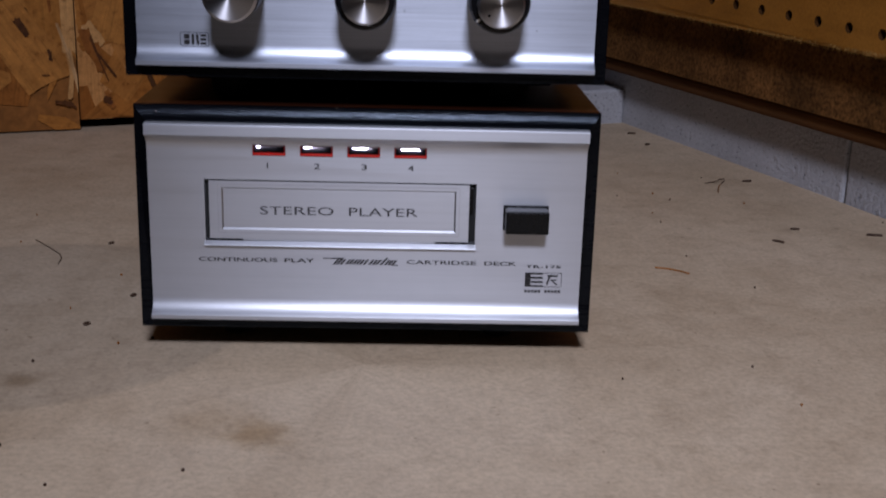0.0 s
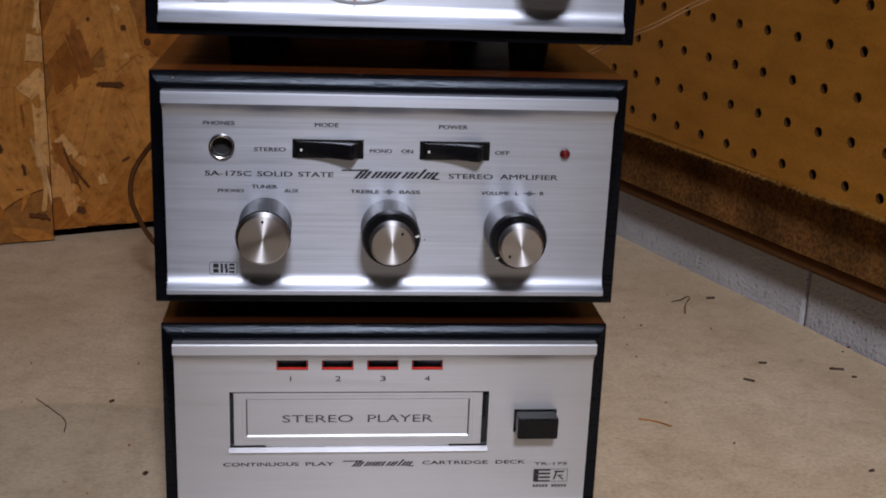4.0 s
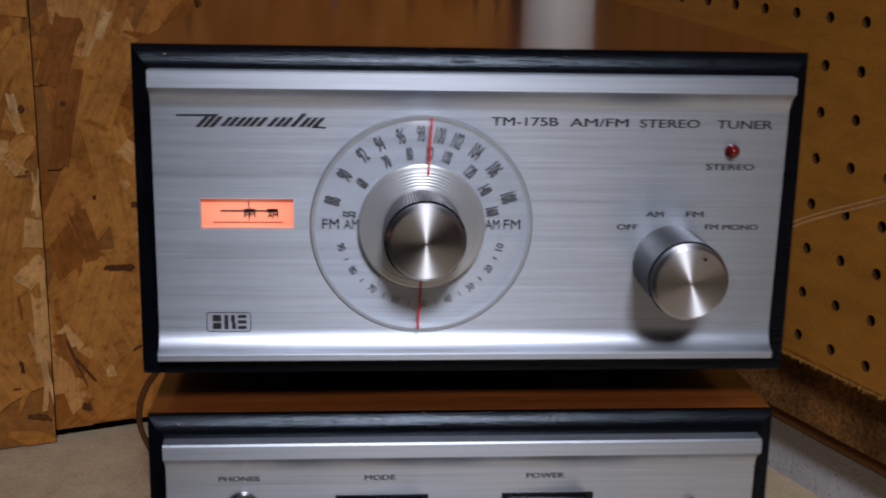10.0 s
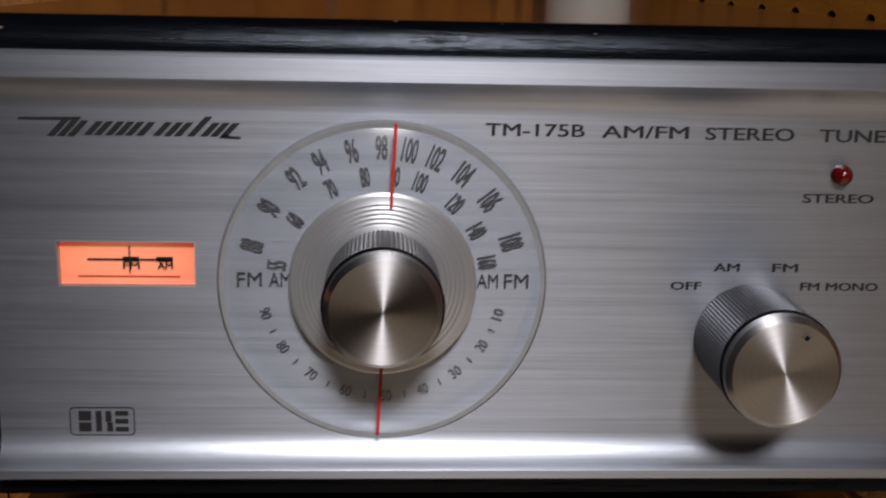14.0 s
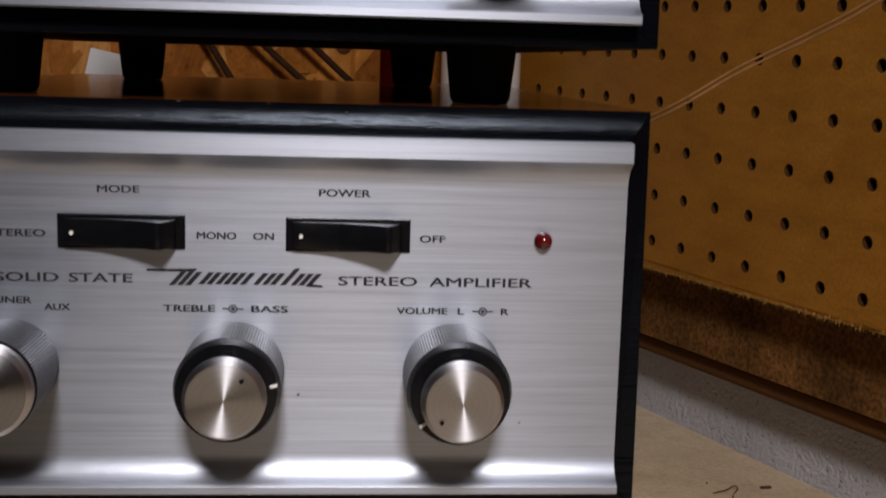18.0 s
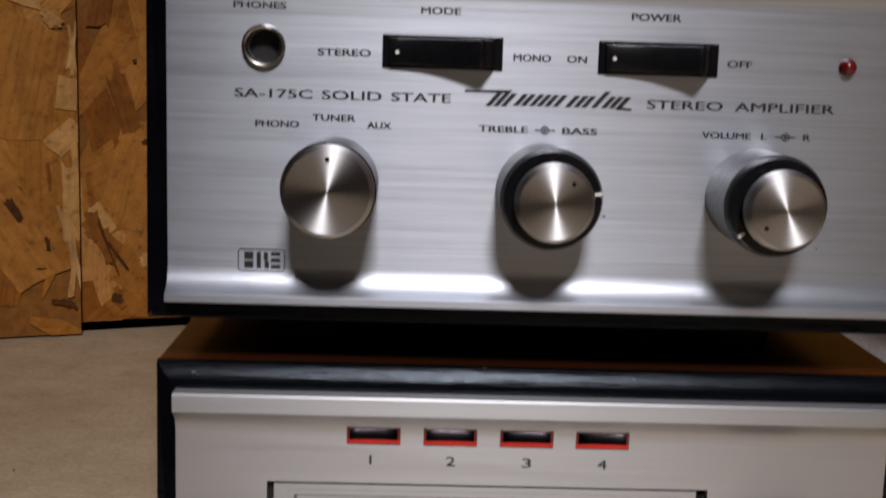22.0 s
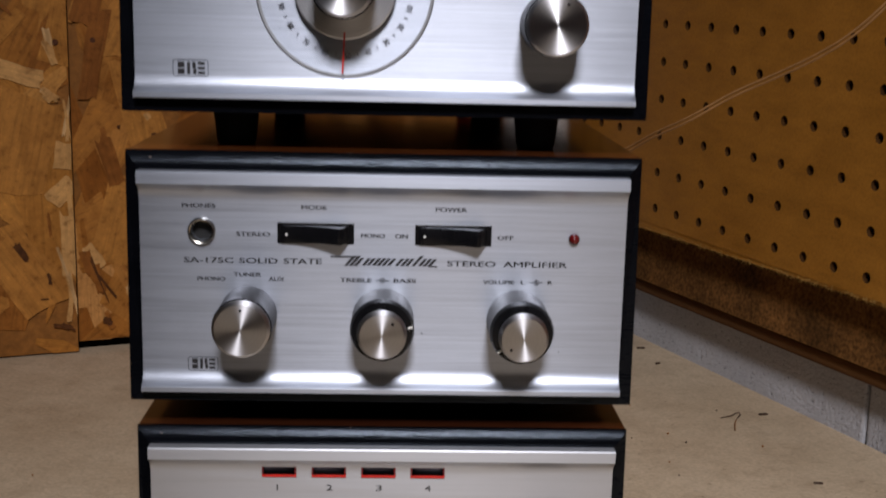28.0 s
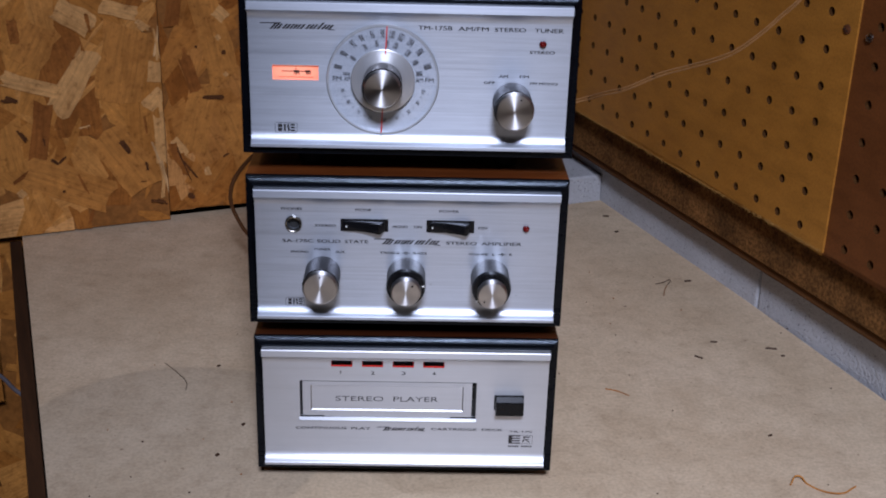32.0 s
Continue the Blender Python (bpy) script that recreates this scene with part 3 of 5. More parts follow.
def flakes(name, rows, mat, seed, y_lift, count):
    """Strands that stand out on the boards: centre x, z, length, width, angle; each one a few torn pieces side by side."""
    rng = random.Random(seed)
    for x, z, L, W, deg in rows:
        left = x < -0.3668
        board = bpy.data.objects["strand_board_left" if left else "strand_board_right"]
        lo, hi = (-1.04, -0.3676) if left else (-0.3660, 0.04)
        floor_z = 0.002 if left else 0.0076
        verts, faces, uvs = [], [], []
        number = 1 if W > 0.0125 or L < 0.006 else count
        for i in range(number):
            a = radians(deg + rng.gauss(0, 2.0 + 2.0 * number))
            l = L * (rng.uniform(0.9, 1.05) if number == 1 else rng.uniform(0.35, 0.85))
            w = W * (1.0 if number == 1 else rng.uniform(0.35, 0.75))
            u0 = 0.5 * max(0.0, L - l) * rng.uniform(-1, 1)
            v0 = 0.5 * max(0.0, W - w) * rng.uniform(-1, 1)
            y = (0.0 if left else 0.005) - y_lift - rng.uniform(0, 0.0003)
            k = len(verts)
            # two straight sides along the grain, ragged ends across it
            ring = [(u, -0.5 + rng.uniform(0, 0.10)) for u in (-0.5, -0.15, 0.2, 0.47)]
            ring += [(0.5 + rng.uniform(-0.10, 0.04), v) for v in (-0.25, 0.05, 0.3)]
            ring += [(u, 0.5 - rng.uniform(0, 0.14)) for u in (0.44, 0.1, -0.2, -0.46)]
            ring += [(-0.5 + rng.uniform(-0.04, 0.10), v) for v in (0.28, 0.0, -0.3)]
            c, s = math.cos(a), math.sin(a)
            for u, v in ring:
                pu, pv = u0 + u * l, v0 + v * w
                verts.append((min(hi, max(lo, x + pu * c - pv * s)), y, max(floor_z, z + pu * s + pv * c)))
                uvs.append((u * l + i * 0.31 + x, v * w + i * 0.07))
            faces.append(tuple(range(k, k + len(ring))))
        me = bpy.data.meshes.new(name)
        me.from_pydata(verts, [], faces)
        lay = me.uv_layers.new(name="UVMap")
        for loop in me.loops:
            lay.data[loop.index].uv = uvs[loop.vertex_index]
        me.materials.append(mat)
        ob = new(name, me)
        ob.parent = board
        ob.matrix_world = ROOM


flakes("sandy_strand", [(-0.3700, 0.105, 0.050, 0.005, -89), (-0.3705, 0.045, 0.045, 0.006, -92), (-0.3698, 0.165, 0.035, 0.0035, -90), (-0.3745, 0.065, 0.040, 0.0045, -86), (-0.4365, 0.1923, 0.0329, 0.0222, -39), (-0.3991, 0.1963, 0.0329, 0.0141, -7), (-0.4409, 0.138, 0.0711, 0.0227, -119), (-0.476, 0.1367, 0.0517, 0.0144, -21), (-0.3729, 0.1395, 0.0212, 0.0139, -98), (-0.375, 0.1149, 0.0216, 0.0153, -129), (-0.371, 0.0792, 0.0478, 0.0134, -88), (-0.4927, 0.0412, 0.0095, 0.0098, -52), (-0.3118, 0.1869, 0.0135, 0.0126, -51), (-0.3149, 0.1663, 0.0052, 0.0048, -56), (-0.3093, 0.1326, 0.0045, 0.0044, -49), (-0.3531, 0.0667, 0.0338, 0.0113, -66), (-0.3311, 0.0436, 0.0114, 0.0092, -66), (-0.437, 0.096, 0.0122, 0.0021, 9), (-0.38, 0.2137, 0.0295, 0.0081, -84), (-0.3814, 0.1825, 0.0178, 0.0093, -42), (-0.3272, 0.2614, 0.0361, 0.0111, -107)], SAND_STRAND, 21, 0.0016, 3)
flakes("tan_strand", [(-0.3968, 0.1522, 0.0761, 0.0486, -101), (-0.4695, 0.17, 0.0403, 0.0324, -112), (-0.4017, 0.0633, 0.0638, 0.0400, -62), (-0.452, 0.045, 0.085, 0.036, -15), (-0.335, 0.095, 0.075, 0.032, -98), (-0.318, 0.165, 0.085, 0.030, -80), (-0.325, 0.235, 0.070, 0.034, -112), (-0.300, 0.075, 0.065, 0.030, -70)], TAN_STRAND, 24, 0.0012, 1)
flakes("brown_strand", [(-0.3541, 0.0544, 0.0518, 0.0113, -75), (-0.3416, 0.1366, 0.0399, 0.0129, -79), (-0.4445, 0.1627, 0.0195, 0.0072, -64), (-0.4848, 0.1855, 0.0284, 0.0118, -87), (-0.4414, 0.0433, 0.0242, 0.0033, -76), (-0.3832, 0.0936, 0.0211, 0.0044, -85), (-0.3548, 0.0026, 0.0127, 0.0035, -15), (-0.4256, 0.1869, 0.0196, 0.006, 99), (-0.3455, 0.0208, 0.0202, 0.0071, 118), (-0.3507, 0.2505, 0.0485, 0.0188, -109), (-0.3499, 0.2092, 0.0666, 0.0152, -106), (-0.4724, 0.095, 0.0593, 0.0176, -107), (-0.3418, 0.1442, 0.036, 0.0078, -81)], BROWN_STRAND, 22, 0.0018, 2)
flakes("bark_flake", [(-0.4946, 0.1244, 0.016, 0.0071, -17), (-0.4891, 0.0944, 0.0163, 0.0037, -56), (-0.4706, 0.0858, 0.0116, 0.0027, -79), (-0.4646, 0.0677, 0.012, 0.0043, -43), (-0.4567, 0.0682, 0.0099, 0.0038, 46), (-0.4035, 0.0759, 0.0238, 0.0055, -56), (-0.389, 0.0411, 0.0075, 0.0011, -6), (-0.3853, 0.0542, 0.011, 0.0028, -84), (-0.4582, 0.0392, 0.0028, 0.0028, -8), (-0.3774, 0.0202, 0.0152, 0.0052, -3), (-0.3733, 0.0197, 0.0107, 0.0035, -44), (-0.347, 0.021, 0.0052, 0.0053, -7), (-0.3513, 0.0529, 0.045, 0.0028, -71), (-0.3212, 0.1118, 0.0231, 0.0055, 2), (-0.3105, 0.1528, 0.0041, 0.0043, -4), (-0.335, 0.1595, 0.0025, 0.0026, -2)], BARK, 23, 0.0020, 3)


def knots(list_of):
    for x, z, r, y in list_of:
        ob = part("nail_head", lathe([(-0.0022, 0.0), (-0.0022, r * 0.8), (-0.0014, r), (0.0, r)], 14), NAIL, None, "", ROOM @ pose(x, y, z), 40)
        tagged(ob, "small rusty nail head driven into strand board", "nail", "nails in the strand board")


knots([(-0.3755, 0.2170, 0.0022, 0.0), (-0.3505, 0.2185, 0.0022, 0.005), (-0.2935, 0.142, 0.0025, 0.005), (-0.345, 0.019, 0.0022, 0.005), (-0.107, 0.2140, 0.0055, 0.005)])


# pegboard
def peg_sheet(name, y_far, y_near, z0, z1, first, mat, label, x=0.0, thick=0.005, pitch=0.0258, row0=0.1128, r=0.0031, rise=0.0249, slope=0.0215):
    """A sheet with real holes; y runs along the wall. first: y of a column of holes."""
    verts, faces = [], []
    cols, y = [], first
    while y + pitch / 2 < y_far:
        y += pitch
    while y - pitch / 2 > y_near:
        cols.append(y)
        y -= pitch
    rows, z = [], row0
    while z + rise < z1:
        rows.append(z)
        z += rise
    K = 12

    def quad(y0, y1, za, zb):
        k = len(verts)
        verts.extend([(x, y0, za), (x, y1, za), (x, y1, zb), (x, y0, zb)])
        faces.append((k, k + 1, k + 2, k + 3))

    for cy in cols:
        for cz in rows:
            k = len(verts)
            h = pitch / 2
            for i in range(K):
                a = 2 * math.pi * (i + 0.5) / K
                c, s = math.cos(a), math.sin(a)
                q = h / max(abs(c), abs(s))
                verts.append((x, cy + q * c, cz + q * s * rise / pitch))
            for i in range(K):
                a = 2 * math.pi * (i + 0.5) / K
                verts.append((x, cy + r * math.cos(a), cz + r * math.sin(a)))
            for i in range(K):
                a = 2 * math.pi * (i + 0.5) / K
                verts.append((x + thick, cy + r * math.cos(a), cz + r * math.sin(a)))
            for i in range(K):
                j = (i + 1) % K
                faces.append((k + i, k + K + i, k + K + j, k + j))
                faces.append((k + K + i, k + 2 * K + i, k + 2 * K + j, k + K + j))
            for sy, sz in ((1, 1), (-1, 1), (-1, -1), (1, -1)):
                a0 = math.atan2(sz, sy) % (2 * math.pi)
                i = int(math.floor(a0 / (2 * math.pi) * K - 0.5)) % K
                kk = len(verts)
                verts.append((x, cy + sy * h, cz + sz * rise / 2))
                faces.append((k + i, k + (i + 1) % K, kk))
    top_z, low_z = rows[-1] + rise / 2, rows[0] - rise / 2
    far_y, near_y = cols[0] + pitch / 2, cols[-1] - pitch / 2
    if low_z > z0 + 1e-4:
        quad(y_far, y_near, z0, low_z)
    if far_y < y_far - 1e-4:
        quad(y_far, far_y, low_z, top_z)
    if near_y > y_near + 1e-4:
        quad(near_y, y_near, low_z, top_z)
    quad(y_far, y_near, top_z, z1)
    for ya, yb, za, zb in ((y_far, y_near, z0, z0), (y_near, y_near, z0, z1), (y_far, y_near, z1, z1)):
        k = len(verts)
        if za == zb:
            verts.extend([(x, ya, za), (x, yb, za), (x + thick, yb, za), (x + thick, ya, za)])
        else:
            verts.extend([(x, ya, za), (x + thick, ya, za), (x + thick, ya, zb), (x, ya, zb)])
        faces.append((k, k + 1, k + 2, k + 3))
    # the rows of holes run slightly downhill along the sheet
    verts = [(a, b, c + slope * (b + 0.2135) if z0 + 1e-4 < c < z1 - 1e-4 else c) for a, b, c in verts]
    me = bpy.data.meshes.new(name)
    me.from_pydata(verts, [], faces)
    bm = bmesh.new()
    bm.from_mesh(me)
    bpy.data.meshes.remove(me)
    bmesh.ops.remove_doubles(bm, verts=bm.verts[:], dist=1e-6)
    bmesh.ops.recalc_face_normals(bm, faces=bm.faces[:])
    # hole walls get the fibre colour with shade mixed in
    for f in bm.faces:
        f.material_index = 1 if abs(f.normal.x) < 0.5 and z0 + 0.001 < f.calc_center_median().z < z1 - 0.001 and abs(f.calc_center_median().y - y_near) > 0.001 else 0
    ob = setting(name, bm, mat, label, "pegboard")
    ob.data.materials.append(HOLE_SHADE)
    return ob


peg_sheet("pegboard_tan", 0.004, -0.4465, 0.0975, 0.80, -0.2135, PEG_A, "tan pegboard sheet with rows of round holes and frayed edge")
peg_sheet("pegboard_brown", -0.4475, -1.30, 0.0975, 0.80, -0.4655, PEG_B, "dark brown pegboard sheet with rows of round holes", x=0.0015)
# near-black sheet added so that the holes look shaded
setting("peg_backing", box(0.023, 0.028, -1.3, 0.01, 0.06, 0.80), DARK, "near-black sheet standing for the shade behind the pegboard holes", "backing")
setting("fibre_strip", box(0.016, 0.022, -1.30, 0.004, 0.0545, 0.0975), FIBRE, "dark fuzzy fibreboard strip under the pegboard", "strip")
setting("batten", box(0.0205, 0.036, -1.30, 0.004, 0.0425, 0.0543, 0.0045, 4), BATTEN, "dark brown wooden batten along the wall", "batten")
rng = random.Random(4)
for i, (ya, yb) in enumerate(((-1.30, -0.730), (-0.728, -0.337), (-0.335, -0.0))):
    setting("concrete_block", box(0.0395 - 0.006 * (i == 0), 0.095, ya, yb, -0.06, 0.12, 0.002), CONCRETE, "grey concrete block at the foot of the wall", "concrete")
setting("concrete_ledge", box(-0.14, 0.0395, -0.078, 0.0, -0.02, 0.027, 0.002), CONCRETE, "grey concrete ledge in the corner", "concrete")

# frayed fibres along the cut edge
verts, faces = [], []
for i in range(1600):
    y, L = rng.uniform(-0.445, 0.0), 0.0024 * rng.random() ** 3 + 0.0002
    w, k = rng.uniform(0.00012, 0.00045), len(verts)
    s = rng.uniform(-0.0012, 0.0012)
    x = rng.uniform(-0.0014, 0.003)
    zb = rng.uniform(0.0977, 0.0996)
    verts += [(x, y - w, zb), (x, y + w, zb), (x - 0.0006, y + s, 0.0975 - L)]
    faces.append((k, k + 1, k + 2))
me = bpy.data.meshes.new("fibre_fray")
me.from_pydata(verts, [], faces)
me.materials.append(FRAY)
fray = new("fibre_fray", me)
fray.matrix_world = ROOM
tagged(fray, "pale frayed fibres along the cut pegboard edge", "fibres", "", "stuff")

for y, z, r, mat in ((-0.4372, 0.2497, 0.0032, NAIL), (-0.4588, 0.2490, 0.0030, JACK_METAL)):
    ob = part("screw_head", lathe([(-0.0016, 0), (-0.0016, r * 0.55), (-0.0010, r * 0.95), (0.0, r)], 18), mat, None, "", ROOM @ pose(0, y, z, 0, 0, -90), 40)
    part("screw_slot", box(-r * 0.7, r * 0.7, -0.0018, -0.0014, -0.0003, 0.0003), DARK, ob, "", ROOM @ pose(0, y, z, 0, 25, -90))
    tagged(ob, "small worn screw head holding the pegboard", "screw", "screws in the pegboard")


# specks, slivers and hairs on the bench
def crumb(x, y, L, W, a, mat=CHIP):
    bm = box(-L / 2, L / 2, -W / 2, W / 2, 0.0, 0.0012, 0.0004, 1)
    ob = part("wood_crumb", bm, mat, None, "", pose(x, y, 0.0, 0, 0, a))
    tagged(ob, "small dark crumb of wood lying on the bench", "crumb", "crumbs on the bench")


for x, y, L, W, a in ((0.2728, 0.1934, 0.0085, 0.0017, -8), (0.2317, 0.2029, 0.005, 0.0014, -5), (0.2349, 0.3146, 0.006, 0.0022, 10), (0.1865, 0.4625, 0.006, 0.002, 0), (0.191, 0.423, 0.004, 0.002, 30), (0.215, 0.178, 0.0065, 0.0014, -35), (-0.133, 0.1538, 0.003, 0.0016, 40), (-0.1162, 0.0383, 0.003, 0.0022, 60), (0.256, 0.35, 0.0035, 0.003, 0), (0.2785, 0.182, 0.003, 0.0015, 0), (-0.105, 0.075, 0.003, 0.002, 70), (0.239, 0.07, 0.003, 0.0016, 20)):
    crumb(x, y, L, W, a)
for i in range(60):
    crumb(rng.uniform(-0.2, 0.3), rng.uniform(-0.15, 0.35), rng.uniform(0.0005, 0.0016), rng.uniform(0.0005, 0.001), rng.uniform(0, 180), rng.choice((CHIP, CHIP, GLUE)))


def sliver(name, pts, r, mat, label, category):
    ob = tube(name, [(x, y, z + r) for x, y, z in pts], r, mat)
    tagged(ob, label, category)


sliver("twig", [(0.2060, 0.3075, 0), (0.2135, 0.3100, 0.0008), (0.2185, 0.3130, 0.0016), (0.2190, 0.3100, 0.0016), (0.2160, 0.3060, 0.0004)], 0.0003, CHIP, "small brown bent twig lying on the bench", "twig")
sliver("wood_sliver", [(0.2150, 0.3040, 0), (0.2120, 0.2960, 0.0005), (0.2090, 0.2850, 0)], 0.0004, GLUE, "thin brown wood sliver lying on the bench", "sliver")
sliver("bench_hair", [(-0.172, 0.158, 0), (-0.160, 0.143, 0), (-0.152, 0.131, 0), (-0.150, 0.119, 0)], 0.00024, RAIL, "thin dark hair-like fibre lying on the bench", "fibre")
sliver("shaving", [(0.236, 0.013, 0), (0.243, 0.020, 0.002), (0.247, 0.014, 0), (0.262, 0.003, 0.001), (0.276, 0.012, 0.0)], 0.0005, TAN_STRAND, "curled brown wood shaving lying on the bench", "shaving")
sliver("wood_sliver", [(0.139, 0.129, 0), (0.147, 0.126, 0), (0.154, 0.120, 0)], 0.0004, GLUE, "thin brown wood sliver lying on the bench", "sliver")

# cords, pipe and odd things behind the stack
wire = ((-0.104, -0.2775, 0.166), (-0.101, -0.312, 0.1805), (-0.098, -0.337, 0.1908), (-0.088, -0.3575, 0.2042), (-0.080, -0.384, 0.2165), (-0.077, -0.405, 0.2255), (-0.075, -0.425, 0.236), (-0.072, -0.445, 0.252), (-0.070, -0.457, 0.2635), (-0.068, -0.474, 0.280), (-0.058, -0.500, 0.330), (-0.004, -0.530, 0.470))
for lift in (0.0, 0.0021):
    pts = [Vector((0.060, 0.264, 0.150 + lift)), Vector((0.095, 0.272, 0.157 + lift))] + [ROOM @ Vector((x, y, z + lift)) for x, y, z in wire]
    sliver("speaker_wire", [(p.x, p.y, p.z) for p in pts], 0.00055, WIRE, "thin brown twin wire running from the amplifier to the wall", "wire")
sliver("power_cord", [(-0.055, 0.263, 0.135), (-0.10, 0.275, 0.125), (-0.132, 0.30, 0.098), (-0.1425, 0.30, 0.076), (-0.138, 0.30, 0.054), (-0.12, 0.30, 0.030), (-0.08, 0.31, 0.004), (0.0, 0.33, 0.001)], 0.0016, CORD, "brown power cord hanging behind the amplifier", "cord")
sliver("grey_cable", [(-0.42, 0.33, -0.052), (-0.345, 0.246, -0.050), (-0.315, 0.2232, -0.050), (-0.2933, 0.1992, -0.051), (-0.268, 0.182, -0.053), (-0.235, 0.170, -0.060)], 0.0016, CORD_GREY, "grey cable hanging below the bench edge", "cable")
sliver("hanging_cord", [(-0.132, 0.460, 0.335), (-0.1285, 0.4635, 0.300), (-0.1256, 0.4645, 0.280), (-0.118, 0.464, 0.258), (-0.104, 0.462, 0.236)], 0.0016, CORD, "brown cord hanging against the strand board", "cord")
ob = part("metal_tab", box(-0.0030, 0.0030, -0.0010, 0.0010, 0.2640, 0.3150, 0.0006), CORD_GREY, None, "", pose(-0.0414, 0.490, 0, 0, 0, 21))
tagged(ob, "thin grey metal tab against the strand board", "tab")
for x, y, z in ((0.0582, 0.531, 0.279), (0.0740, 0.537, 0.2785), (0.0855, 0.541, 0.279)):
    ob = tube("wall_hook", [(x - 0.004, y + 0.002, z + 0.044), (x - 0.003, y, z + 0.014), (x, y - 0.004, z + 0.001), (x + 0.005, y - 0.006, z + 0.003), (x + 0.006, y - 0.006, z + 0.010)], 0.0019, RAIL)
    tagged(ob, "small dark bent metal hook on the wall", "hook", "hooks on the wall")
ob = part("drain_pipe", lathe([(0.0, 0.021), (0.0, 0.0245), (0.72, 0.0245), (0.72, 0.021)], 40), PVC, None, "", pose(0.106, 0.503, 0.0271, 90), 40)
tagged(ob, "white plastic pipe standing in the corner", "pipe")
ob = part("red_bar", box(-0.0042, 0.0042, -0.004, 0.004, 0.0, 0.235, 0.001), RED_METAL, None, "", pose(0.0427, 0.325, 0.0))
tagged(ob, "red enamelled metal bar standing behind the stack", "bar")
ob = part("paper_scrap", slab([(-0.1265, 0.185), (-0.103, 0.186), (-0.104, 0.2045), (-0.121, 0.208)], 0.0, 0.0006), PAPER, None, "", pose(0.0005, 0.460, 0, 0, 0, 21))
tagged(ob, "white paper scrap leaning on the strand board", "paper")
for xa, ya, xb, yb in ((-0.0576, 0.4833, -0.0475, 0.4872), (-0.0271, 0.4950, -0.0080, 0.5024), (0.0024, 0.5064, 0.0213, 0.5136)):
    za, zb = 0.2133, 0.1960
    ob = tube("dark_stick", [(xa - (xb - xa) * 1.2, ya - (yb - ya) * 1.2, za + 0.0208), (xa, ya, za), (xb, yb, zb), (xb + (xb - xa) * 3.0, yb + (yb - ya) * 2.0, zb - 0.052), (xb + (xb - xa) * 4.0, yb + (yb - ya) * 2.0, 0.034)], 0.0021, RAIL)
    tagged(ob, "thin dark stick leaning behind the stack", "stick", "sticks behind the stack")
# ---------- the three hi-fi units ----------
HALF, DEEP, HIGH = 0.0873, 0.262, 0.0852
FOOT = -0.0019  # underside of the sleeve
PLATE, PLATE_W = 0.0765, 0.0826  # height and half width of a front plate


def front_trim(unit):
    """Black lacquered front edges of the sleeve, mitred at the corners."""
    def bar(pts_front, pts_back):
        bm = bmesh.new()
        f = [bm.verts.new(p) for p in pts_front]
        b = [bm.verts.new(p) for p in pts_back]
        k = len(f)
        for i in range(k):
            bm.faces.new((f[i], f[(i + 1) % k], b[(i + 1) % k], b[i]))
        bm.faces.new(f[::-1])
        bm.faces.new(b)
        bmesh.ops.recalc_face_normals(bm, faces=bm.faces[:])
        bmesh.ops.bevel(bm, geom=bm.edges[:], offset=0.00012, segments=1, profile=0.5, affect="EDGES")
        return bm

    w, t, H = HALF, 0.0072, HIGH
    x0, fy, by = PLATE_W + 0.0001, 0.0047, 0.0080
    zt, zb = H - 0.0062, 0.0022  # where the plate begins
    # the top edge stands upright over the plate, then leans back to the veneer in a soft round
    prof = [(by, zt), (fy, zt), (fy, zt + 0.0022), (fy + 0.0003, zt + 0.0030), (fy + 0.0014, H - 0.0006), (fy + 0.0019, H - 0.0001), (fy + 0.0026, H), (by, H)]
    bm = bmesh.new()
    ends = []
    for s in (-1, 1):
        ends.append([bm.verts.new((s * (x0 + (w - x0) * (z - zt) / (H - zt)), y, z)) for y, z in prof])
    k = len(prof)
    for i in range(k):
        bm.faces.new((ends[0][i], ends[0][(i + 1) % k], ends[1][(i + 1) % k], ends[1][i]))
    bm.faces.new(ends[0][::-1])
    bm.faces.new(ends[1])
    bmesh.ops.recalc_face_normals(bm, faces=bm.faces[:])
    part("top_edge", bm, BLACK_PAINT, unit, "black lacquered front edge with worn corners", None, 35)
    part("bottom_edge", bar([(-w, fy, FOOT), (w, fy, FOOT), (x0, fy, zb), (-x0, fy, zb)], [(-w, by, FOOT), (w, by, FOOT), (x0, by, zb), (-x0, by, zb)]), BLACK_PAINT, unit, "black lacquered front edge")
    for s in (-1, 1):
        part("side_edge", bar([(s * w, fy, FOOT + 0.0002), (s * w, fy + 0.0019, H - 0.0004), (s * x0, fy, zt), (s * x0, fy, zb)], [(s * w, by, FOOT + 0.0002), (s * w, by, H - 0.0004), (s * x0, by, zt), (s * x0, by, zb)]), BLACK_PAINT, unit, "black lacquered front edge")


def sleeve(unit, veneer):
    t = 0.0072
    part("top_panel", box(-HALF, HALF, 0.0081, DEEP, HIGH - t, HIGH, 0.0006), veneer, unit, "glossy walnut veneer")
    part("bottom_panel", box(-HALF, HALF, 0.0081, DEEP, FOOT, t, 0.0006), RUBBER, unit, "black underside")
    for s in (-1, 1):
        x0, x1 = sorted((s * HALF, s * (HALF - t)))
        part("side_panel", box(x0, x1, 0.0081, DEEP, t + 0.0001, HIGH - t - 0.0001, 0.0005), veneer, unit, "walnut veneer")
    part("back_panel", box(-HALF + t, HALF - t, DEEP - 0.004, DEEP - 0.001, t, HIGH - t), DARK, unit, "dark hardboard back")


